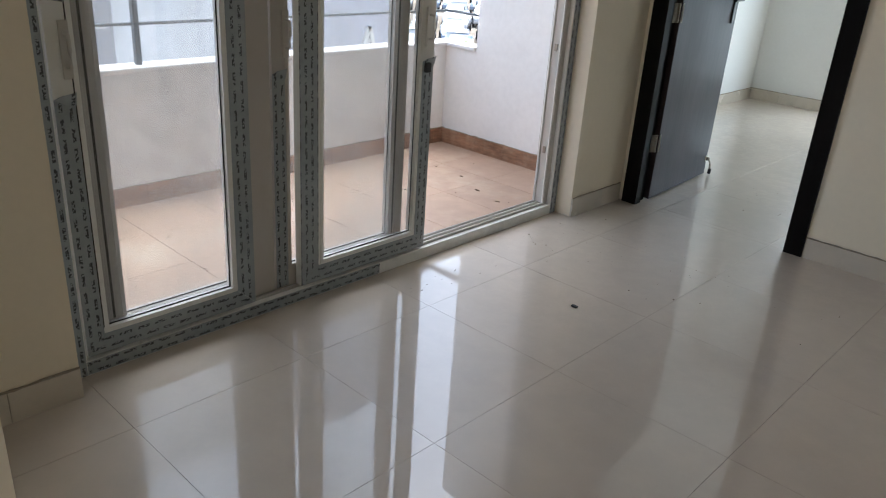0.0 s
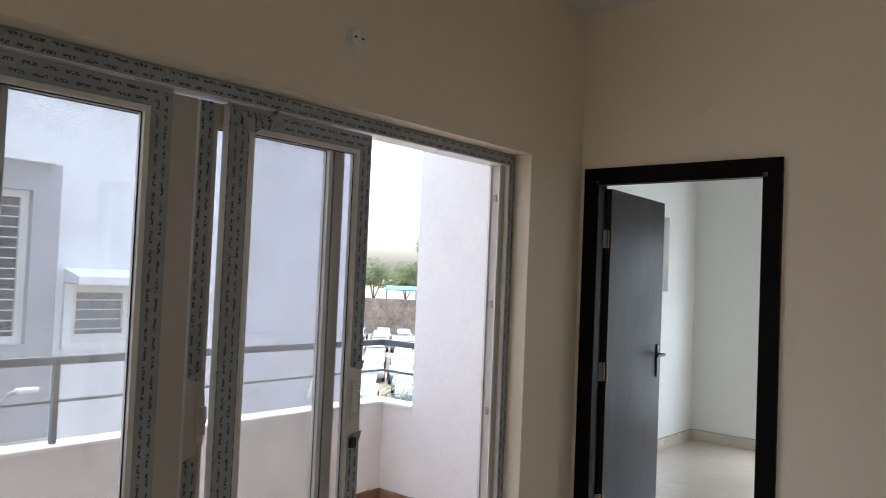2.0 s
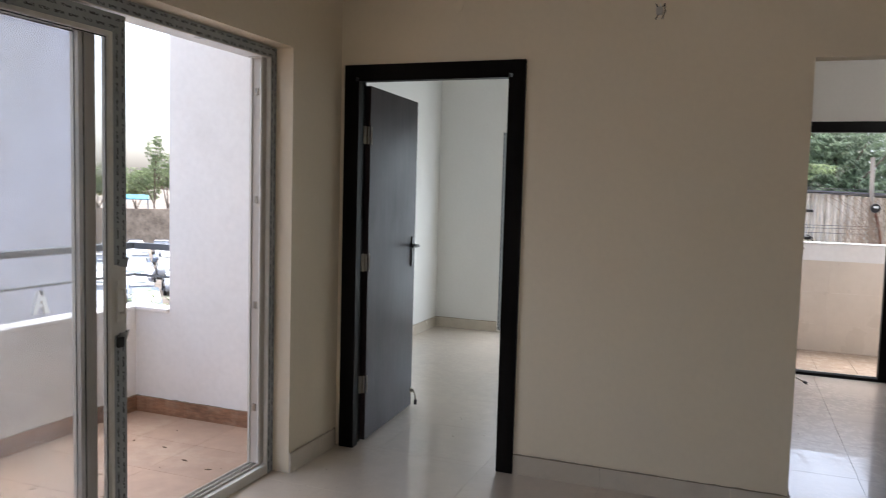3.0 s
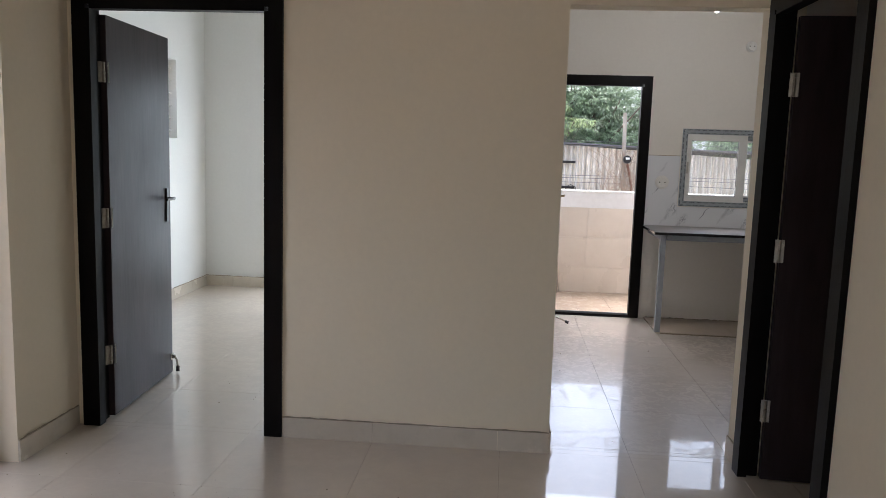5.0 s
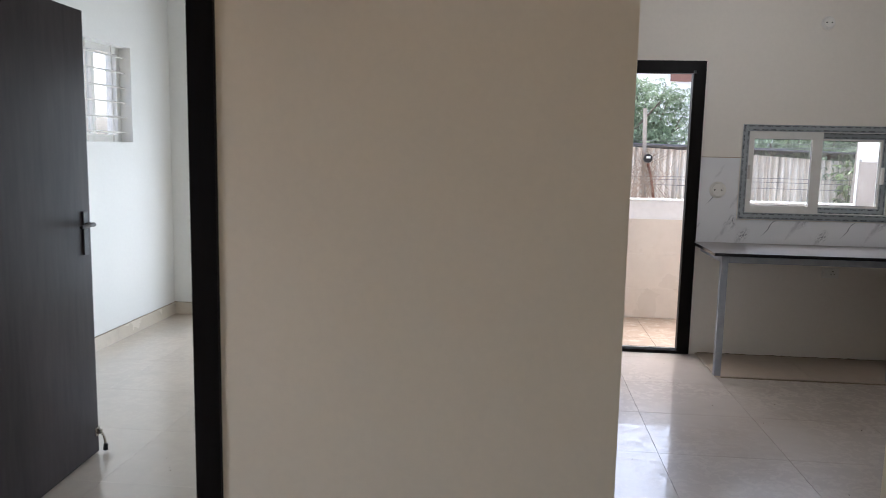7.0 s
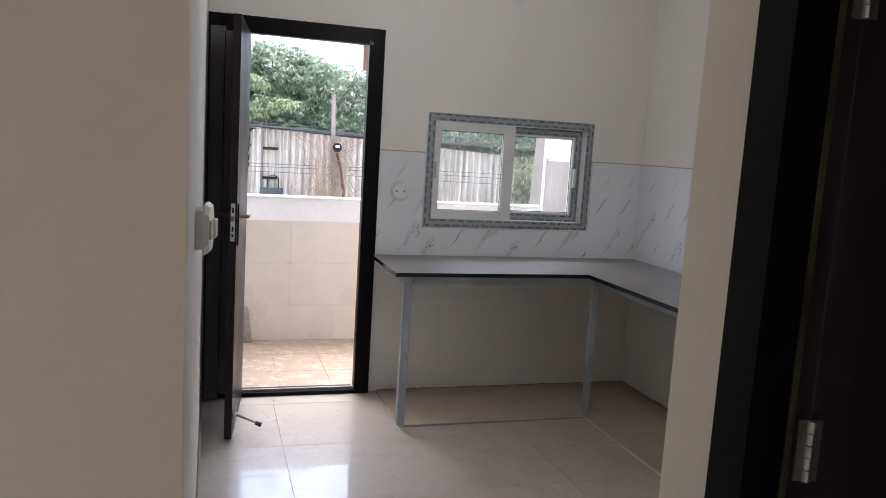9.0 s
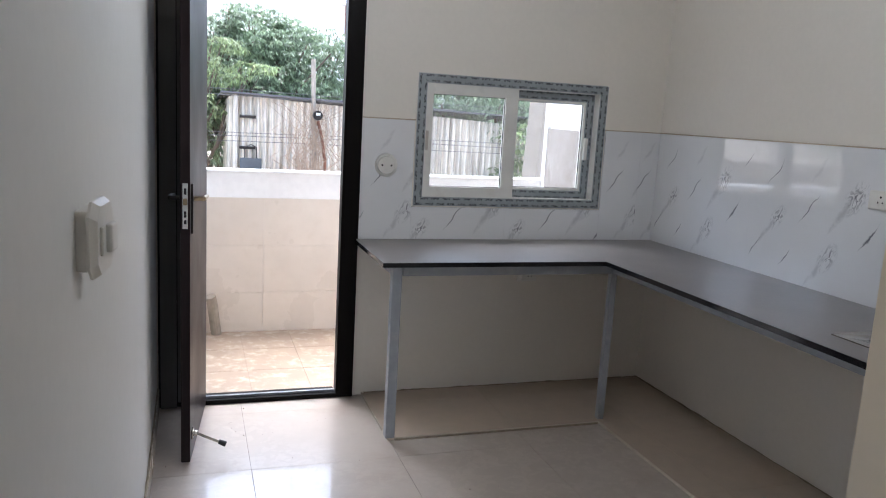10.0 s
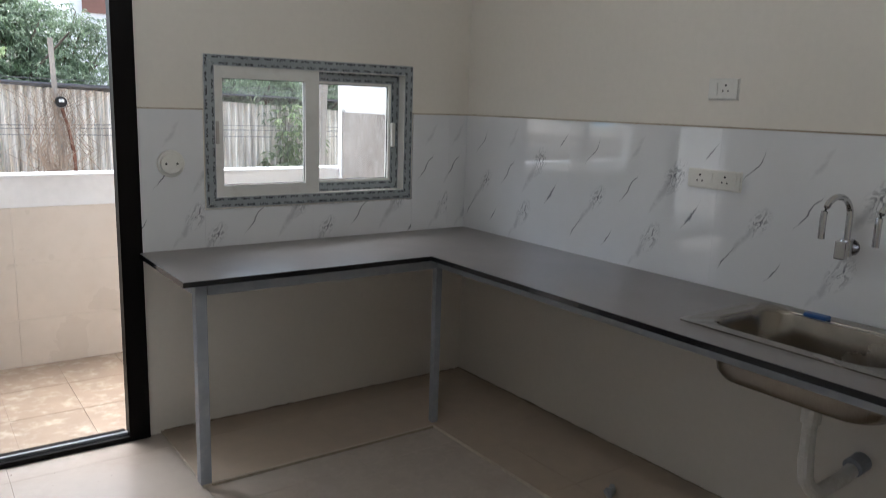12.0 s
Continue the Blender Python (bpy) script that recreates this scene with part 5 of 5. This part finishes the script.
def leaf_mass(rng, blobs, count, length, width, droop=0.7):
    """Many long drooping leaves in whorls, spread over the outside of a few uneven clumps."""
    verts, faces = [], []
    sizes = np.array([b[3] ** 2 for b in blobs])
    picks = rng.choice(len(blobs), size=count, p=sizes / sizes.sum())
    for k in picks:
        cx, cy, cz, r, squash = blobs[k]
        d = rng.normal(size=3)
        d /= np.linalg.norm(d)
        rr = r * (0.72 + 0.33 * rng.random()) * (1 + 0.18 * math.sin(5 * d[0] + 3 * d[2] + k))
        centre = np.array((cx, cy, cz)) + d * rr * np.array((1, 1, squash))
        for j in range(5):
            a = rng.random() * 6.283
            way = np.array((math.cos(a), math.sin(a), -droop * (0.4 + rng.random()))) + d * 0.5
            way /= np.linalg.norm(way)
            side = np.cross(way, (0, 0, 1.0)) + rng.normal(size=3) * 0.2
            side /= np.linalg.norm(side)
            L, W = length * (0.7 + 0.6 * rng.random()), width * (0.7 + 0.6 * rng.random())
            p = centre
            i = len(verts)
            tip = p + way * L + np.array((0, 0, -0.25 * L))
            mid = p + way * L * 0.5
            verts += [tuple(p), tuple(mid + side * W), tuple(tip), tuple(mid - side * W)]
            faces.append((i, i + 1, i + 2, i + 3))
    me = bpy.data.meshes.new("crown")
    me.from_pydata(verts, [], faces)
    return me


def tree(name, label, base, blobs, count, length, width, material, seed, trunk_r=0.25):
    rng = np.random.default_rng(seed)
    t = thing(name, label, "tree")
    b = Vector(base)
    top = Vector((np.mean([q[0] for q in blobs]), np.mean([q[1] for q in blobs]), np.mean([q[2] for q in blobs])))
    fork = b.lerp(top, 0.45)
    bm = tube([b, b.lerp(fork, 0.5) + Vector((0.1, 0.05, 0)), fork], [trunk_r, trunk_r * 0.85, trunk_r * 0.7], 10)
    for q in blobs:
        e = Vector(q[:3])
        tube([fork, fork.lerp(e, 0.5) + Vector((0, 0, 0.15 * q[3])), e], [trunk_r * 0.55, trunk_r * 0.35, trunk_r * 0.1], 7, bm)
        for k in range(4):
            d = Vector(rng.normal(size=3)) * q[3] * 0.5
            tube([fork.lerp(e, 0.6), e + d], [trunk_r * 0.2, trunk_r * 0.06], 5, bm)
    part("trunk", bm, BARK, t)
    me = leaf_mass(rng, blobs, count, length, width)
    me.materials.append(material)
    part("crown", me, None, t)
    return t


# mango tree and shed behind the kitchen
tree("mango_tree", "dense green mango tree with drooping leaves behind the shed", (2.2, 24.4, GROUND),
     [(2.3, 24.0, 2.45, 1.5, 0.98), (3.4, 24.2, 2.45, 1.4, 0.98), (4.6, 24.5, 2.15, 1.35, 0.95), (1.1, 23.8, 2.2, 1.4, 0.98), (0.0, 23.6, 1.8, 1.5, 0.95), (-1.3, 23.8, 1.2, 1.6, 0.95),
      (2.0, 23.2, 1.3, 1.4, 0.9), (3.7, 23.4, 1.1, 1.4, 0.9), (2.1, 24.0, 3.3, 0.85, 0.85), (2.9, 23.8, 3.15, 0.7, 0.8), (1.3, 23.7, 3.2, 0.65, 0.8), (0.4, 23.2, 2.7, 0.6, 0.7)], 14000, 0.15, 0.018, LEAF, 3, 0.3)
tree("mango_tree", "dense green mango tree behind the corrugated shed", (8.0, 25.0, GROUND),
     [(6.2, 24.6, 0.8, 1.5, 0.9), (8.0, 25.0, 1.1, 1.7, 0.9), (10.0, 25.3, 0.9, 1.8, 0.9), (12.0, 26.0, 1.6, 2.0, 0.9), (6.4, 21.2, 1.75, 0.9, 0.8), (7.6, 20.6, 1.65, 0.9, 0.8), (8.8, 20.8, 1.6, 1.0, 0.8), (10.0, 20.8, 1.5, 1.0, 0.9), (7.2, 22.5, 2.5, 1.2, 0.9), (9.2, 22.6, 2.4, 1.3, 0.9)], 9500, 0.15, 0.02, LEAF, 4, 0.28)
tree("young_tree", "light green young tree with bare grey branches beside the shed", (-0.6, 21.2, GROUND),
     [(1.3, 21.4, 2.75, 0.6, 0.25), (2.0, 21.5, 2.3, 0.55, 0.22), (1.1, 21.3, 2.05, 0.7, 0.25), (0.2, 21.0, 2.3, 1.0, 0.4), (0.3, 21.0, 1.3, 1.0, 0.6), (-1.0, 21.3, 1.4, 1.2, 0.7)], 1100, 0.13, 0.022, LEAF_YOUNG, 5, 0.12)
tree("shrub", "dark green shrub at the shed's corner", (0.6, 20.6, GROUND), [(0.7, 20.7, -0.2, 0.75, 1.3), (0.2, 20.5, -1.4, 1.0, 1.0), (-0.9, 20.6, -0.6, 1.2, 1.0)], 500, 0.16, 0.028, LEAF, 6, 0.08)
tree("shrub", "leafy climbing shrub against the shed wall", (7.6, 19.6, GROUND), [(7.5, 19.7, -0.2, 0.5, 1.3), (8.1, 19.6, 0.4, 0.45, 1.2), (6.9, 19.6, -0.6, 0.35, 1.0), (7.7, 19.6, 1.0, 0.35, 1.2)], 420, 0.16, 0.028, LEAF_YOUNG, 8, 0.05)
ASBESTOS = shade("weathered_cement_sheet", (0.75, 0.70, 0.61), rough=0.85, spread=0.34, coarse=3.2, grain=14, stretch=(4, 4, 0.25), bump=0.2, dirt=(0.36, 0.29, 0.23), dirt_amount=0.45, dirt_scale=1.6, per_object=0.08)
ROOF = shade("dark_roof_sheet", (0.14, 0.14, 0.15), rough=0.7, spread=0.15)
shed = thing("corrugated_shed", "weathered corrugated cement-sheet shed with a dark roof edge", "shed")


def corrugated(u0, u1, z0, top0, top1, place, pitch=0.15, deep=0.062):
    """A wavy sheet standing on its edge; place(u, d) gives x and y at u along it and d out of it."""
    n = int((u1 - u0) / pitch * 6)
    bm = bmesh.new()
    rows = []
    for i in range(n + 1):
        u = u0 + (u1 - u0) * i / n
        x, y = place(u, deep * math.sin(2 * math.pi * u / pitch))
        z1 = top0 + (top1 - top0) * i / n
        rows.append((bm.verts.new((x, y, z0)), bm.verts.new((x, y, z1))))
    for a, b in zip(rows, rows[1:]):
        bm.faces.new((a[0], b[0], b[1], a[1]))
    return bm


for k in range(9):
    u = 1.47 + 1.085 * k
    t0, t1 = 1.66 - 0.05 * (u - 1.47), 1.66 - 0.05 * (u + 1.085 - 1.47)
    lift = 0.012 * (k % 2)
    me_ = corrugated(u, u + 1.12, GROUND, t0, t1, lambda w, d, f=lift: (w, 20.0 - f - d))
    sh = part("wall_sheet", me_, ASBESTOS, shed)
    sh.modifiers.new("thickness", "SOLIDIFY").thickness = 0.006
sh = part("side_sheet", corrugated(20.0, 23.0, GROUND, 1.62, 1.5, lambda w, d: (1.47 - d, w)), ASBESTOS, shed)
sh.modifiers.new("thickness", "SOLIDIFY").thickness = 0.006
part("roof", prism([(19.80, 1.645), (19.80, 1.68), (23.2, 1.55), (23.2, 1.51)], 1.2, 11.5, "x"), ROOF, shed).matrix_basis = Matrix.Translation((0, 0, 0)) @ Matrix(((1, 0, 0, 0), (0, 1, 0, 0), (-0.05, 0, 1, 0.0735), (0, 0, 0, 1)))
for z in (1.22, 0.58):
    part("hinge_bar", box(1.62, 1.95, 19.9, 19.95, z - 0.03, z + 0.03, 0.01), DARK_METAL, shed)
part("door_post", box(1.50, 1.58, 19.88, 19.96, GROUND, 1.66), ASBESTOS, shed)
meter = thing("electric_meter", "round dark electric meter with a rusty conduit on the shed wall", "meter")
part("case", disc((3.10, 19.12, 1.33), (0, -1, 0), 0.10, 0.12, 20), DARK_METAL, meter)
part("dial", box(3.055, 3.145, 18.985, 19.0, 1.33, 1.38, 0.004), SWITCH, meter)
part("conduit", tube([(3.11, 19.07, 1.22), (3.2, 19.1, 0.9), (3.28, 19.1, 0.4), (3.30, 19.12, -0.4)], 0.03, 8), shade("rusty_pipe", (0.22, 0.10, 0.06), rough=0.8, spread=0.3), meter)
board = thing("handled_board", "grey board with a wire handle leaning on the shed", "board")
part("board", box(1.62, 2.06, 19.7, 19.74, -0.2, 0.38, 0.01), RAIL_STEEL, board)
part("handle", tube([(1.72, 19.72, 0.38), (1.72, 19.72, 0.6), (1.84, 19.72, 0.66), (1.96, 19.72, 0.6), (1.96, 19.72, 0.38)], 0.012, 6), DARK_METAL, board)
CONCRETE = shade("pole_concrete", (0.40, 0.35, 0.29), rough=0.9, spread=0.15, coarse=2, grain=15, bump=0.3)
for name_, b0, b1, r in (("utility_pole", (3.3, 19.3, GROUND), (3.02, 19.3, 2.45), 0.045), ("utility_pole", (4.62, 12.5, GROUND), (5.0, 12.5, 3.4), 0.13)):
    p = thing(name_, "weathered square concrete utility pole", "pole")
    bm = tube([b0, b1], [r * 1.2, r], 4)
    part("shaft", bm, CONCRETE, p)
    if r > 0.1:
        part("band", tube([Vector(b0).lerp(Vector(b1), 0.92), Vector(b0).lerp(Vector(b1), 0.94)], r * 1.25, 8), DARK_METAL, p)
vines = tagged(part("dry_vines", (lambda rng: [bm for bm in [bmesh.new()] if [tube([(3.0 + rng.normal() * 0.28 + 0.06 * j * rng.normal(), 19.1 + 0.05 * rng.normal(), -1.2 + 0.55 * j) for j in range(6)], [0.011, 0.010, 0.009, 0.007, 0.005, 0.003], 4, bm) for _ in range(75)]][0])(np.random.default_rng(9)),
                   shade("dry_vine", (0.46, 0.36, 0.27), rough=0.9, spread=0.3)), "tangle of dry brown vines round the pole", "vine", "", "stuff")
CABLE = shade("weathered_cable", (0.14, 0.14, 0.145), rough=0.7, spread=0.2)
for k, (z, sag) in enumerate(((0.92, 0.05), (0.84, 0.08), (0.72, 0.05), (1.72, 0.15), (1.62, 0.1))):
    pts = [(-6 + 1.5 * i, 19.3 + 0.012 * k, z + sag * ((i - 7) / 7) ** 2 + 0.02 * math.sin(i + k)) for i in range(15)]
    tagged(part("overhead_cable", tube(pts, 0.0065, 6), CABLE), "thin dark overhead cable strung past the shed", "cable", "overhead cables")
far = thing("far_house", "white far house with a brown shuttered window", "house")
part("wall", box(8.0, 22, 46, 56, GROUND, 14), WHITE_OUT, far)
part("window", box(8.6, 9.8, 45.9, 46, 5.4, 7.0), shade("brown_shutter", (0.25, 0.13, 0.10), rough=0.7), far)
part("sunshade", box(8.4, 10.5, 45.5, 46, 7.05, 7.2), WHITE_OUT, far)

# car park beyond the balcony
CAR_PAINTS = [shade("car_paint_white", (0.46, 0.47, 0.49), rough=0.18, spread=0.03, coat=0.6), shade("car_paint_silver", (0.33, 0.36, 0.40), rough=0.25, metal=0.3, coat=0.6), shade("car_paint_blue", (0.18, 0.24, 0.33), rough=0.2, coat=0.6)]
TYRE = shade("tyre_rubber", (0.02, 0.02, 0.02), rough=0.8)


def car(paint, colour, m):
    """A small parked hatchback, built along local x."""
    c = thing("parked_car", f"parked {colour} hatchback in the car park", "car", m, "cars in the car park")
    bm = prism([(-1.9, 0.35), (1.85, 0.32), (1.95, 0.55), (1.85, 0.78), (0.95, 0.92), (-1.75, 0.95), (-1.95, 0.75)], -0.82, 0.82, "y")
    bmesh.ops.bevel(bm, geom=bm.edges[:], offset=0.05, segments=2, affect="EDGES")
    part("body", bm, paint, c)
    bm = prism([(-1.7, 0.93), (0.95, 0.9), (0.25, 1.4), (-1.2, 1.45)], -0.7, 0.7, "y")
    bmesh.ops.bevel(bm, geom=bm.edges[:], offset=0.05, segments=2, affect="EDGES")
    part("window_glass", bm, CAR_GLASS, c)
    bm = prism([(-1.35, 1.40), (0.3, 1.38), (0.15, 1.48), (-1.15, 1.50)], -0.66, 0.66, "y")
    bmesh.ops.bevel(bm, geom=bm.edges[:], offset=0.03, segments=2, affect="EDGES")
    part("roof", bm, paint, c)
    for x in (-1.2, 1.2):
        for y in (-0.8, 0.8):
            w = part("wheel", tube([(x, y - 0.09, 0.3), (x, y + 0.09, 0.3)], 0.3, 16), TYRE, c)
            part("rim", disc((x, y + (0.09 if y > 0 else -0.09), 0.3), (0, 1 if y > 0 else -1, 0), 0.19, 0.01, 12), GREY_STEEL, w)
    for y in (-0.6, 0.6):
        part("headlight", box(1.8, 1.9, y - 0.16, y + 0.16, 0.62, 0.74, 0.02), UPVC, c)
    return c


along = Vector((-0.684, 0.729, 0))
side_ = Vector((0.729, 0.684, 0))
car_rng = np.random.default_rng(12)
models = [car(CAR_PAINTS[k], ("white", "silver", "dark blue")[k], pose(0, 0, -100)) for k in range(3)]
first = [True] * 3
for r in (44, 49, 54, 59, 64, 69, 74, 79, 84):
    for j in (-3, -2, -1, 0, 1, 2, 3):
        p = along * (r + 0.4 * car_rng.normal()) + side_ * (j * 2.5 + 0.3 * car_rng.normal() + 0.8)
        k = int(car_rng.choice(3, p=(0.4, 0.35, 0.25)))
        m = pose(p.x, p.y, GROUND, 0, 0, 133 + 4 * car_rng.normal() + (180 if car_rng.random() < 0.5 else 0))
        if first[k]:
            models[k].matrix_basis = m
            first[k] = False
        else:
            copy_thing(models[k], m)
fence = thing("compound_wall", "brown stone compound wall beyond the car park", "wall")
fp = along * 95
part("wall", box(-45, 45, -0.15, 0.15, 0, 4.3), shade("rough_stone_wall", (0.32, 0.26, 0.20), rough=0.9, spread=0.35, coarse=0.8, grain=3, bump=0.5, bump_scale=6), fence, "", pose(fp.x, fp.y, GROUND, 0, 0, 43))
shelter = thing("blue_shelter", "blue sheet-roofed shelter behind the wall", "shelter")
sp = along * 104 + side_ * 0.7
part("roof", prism([(-1.4, 5.3), (0, 5.8), (1.4, 5.3), (1.4, 5.2), (0, 5.7), (-1.4, 5.2)], -2.4, 1.8, "x"), shade("blue_sheet", (0.05, 0.32, 0.5), rough=0.5), shelter, "", pose(sp.x, sp.y, GROUND, 0, 0, 43))
for x in (-2.3, 1.7):
    for y in (-1.3, 1.3):
        part("post", tube([(x, y, 0), (x, y, 5.3)], 0.06, 8), GREY_STEEL, shelter, "", pose(sp.x, sp.y, GROUND, 0, 0, 43))
for k, (r, off, z, size) in enumerate(((112, 5, 3.0, 2.6), (118, -4, 1.8, 2.6), (108, 10, 4.4, 3.2), (124, 1, 1.4, 2.4), (120, -11, 3.0, 3.2))):
    p = along * r + side_ * off
    tree("street_tree", "green tree beyond the car park wall", (p.x, p.y, GROUND), [(p.x, p.y, z, size, 0.8), (p.x + 1.5, p.y + 1, z - 1, size * 0.8, 0.8), (p.x - 1.2, p.y, z - 0.8, size * 0.7, 0.8)], 1300, 0.26, 0.07, LEAF_YOUNG, 20 + k, 0.2)
p = along * 100 + side_ * 3.1
tree("street_tree", "tall thin feathery tree beyond the car park wall", (p.x, p.y, GROUND), [(p.x, p.y, 5.4, 1.0, 1.3), (p.x + 0.6, p.y + 0.6, 3.6, 1.3, 1.0), (p.x - 1.2, p.y - 1.1, 1.9, 1.6, 0.8), (p.x + 0.3, p.y, 6.6, 0.55, 1.2)], 750, 0.3, 0.05, LEAF_YOUNG, 27, 0.14)
for k, (r, off, z) in enumerate(((17, -1.25, -0.9), (17.5, 0.55, -1.5), (19, -2.2, -1.0))):
    p = along * r + side_ * off
    tree("palm_shrub", "feathery green shrub below the balcony", (p.x, p.y, GROUND), [(p.x, p.y, z, 0.55, 1.2), (p.x + 0.2, p.y, z - 0.8, 0.6, 1.0)], 160, 0.4, 0.02, LEAF_YOUNG, 30 + k, 0.05)

# dry leaf bits and crumbs on the balcony floor
litter_rng = np.random.default_rng(41)
bm = bmesh.new()
for _ in range(46):
    x, y = PX + 0.1 + 1.2 * litter_rng.random(), 0.9 + 3.0 * litter_rng.random()
    a, L = litter_rng.random() * 6.28, 0.006 + 0.018 * litter_rng.random() ** 2
    c, d = math.cos(a) * L, math.sin(a) * L
    ring = [bm.verts.new(q) for q in ((x - c, y - d, BZ + 0.001), (x + d * 0.35, y - c * 0.35, BZ + 0.004), (x + c, y + d, BZ + 0.003), (x - d * 0.35, y + c * 0.35, BZ + 0.002))]
    low = [bm.verts.new((v.co.x, v.co.y, BZ)) for v in ring]
    bm.faces.new(ring)
    for k in range(4):
        bm.faces.new((ring[k], ring[(k + 1) % 4], low[(k + 1) % 4], low[k]))
tagged(part("floor_litter", bm, shade("dry_leaf", (0.10, 0.06, 0.035), rough=0.9, spread=0.3)), "dry leaf bits scattered on the balcony floor", "litter", "", "stuff")
bm = bmesh.new()
for cx, cy, sx, sy, count in ((-1.3, 3.2, 0.5, 0.4, 30), (-1.75, 2.7, 0.08, 0.6, 30), (-0.6, 2.9, 0.6, 0.5, 10), (0.9, 5.6, 0.5, 0.9, 16), (2.0, 5.4, 0.5, 0.7, 14), (1.0, 6.9, 0.3, 0.2, 14), (-1.3, 4.6, 0.3, 0.5, 14)):
    for _ in range(count):
        x, y, r = cx + sx * (litter_rng.random() - 0.5) * 2, cy + sy * (litter_rng.random() - 0.5) * 2, 0.0009 + 0.0022 * litter_rng.random() ** 3
        tube([(x, y, 0.0), (x + r * 0.3, y, r), (x, y, 1.5 * r)], [r, r * 1.1, r * 0.4], 5, bm)
tagged(part("floor_grit", bm, shade("cement_grit", (0.16, 0.13, 0.10), rough=0.9, spread=0.4)), "cement grit and crumbs scattered on the tile floor", "grit", "", "stuff")
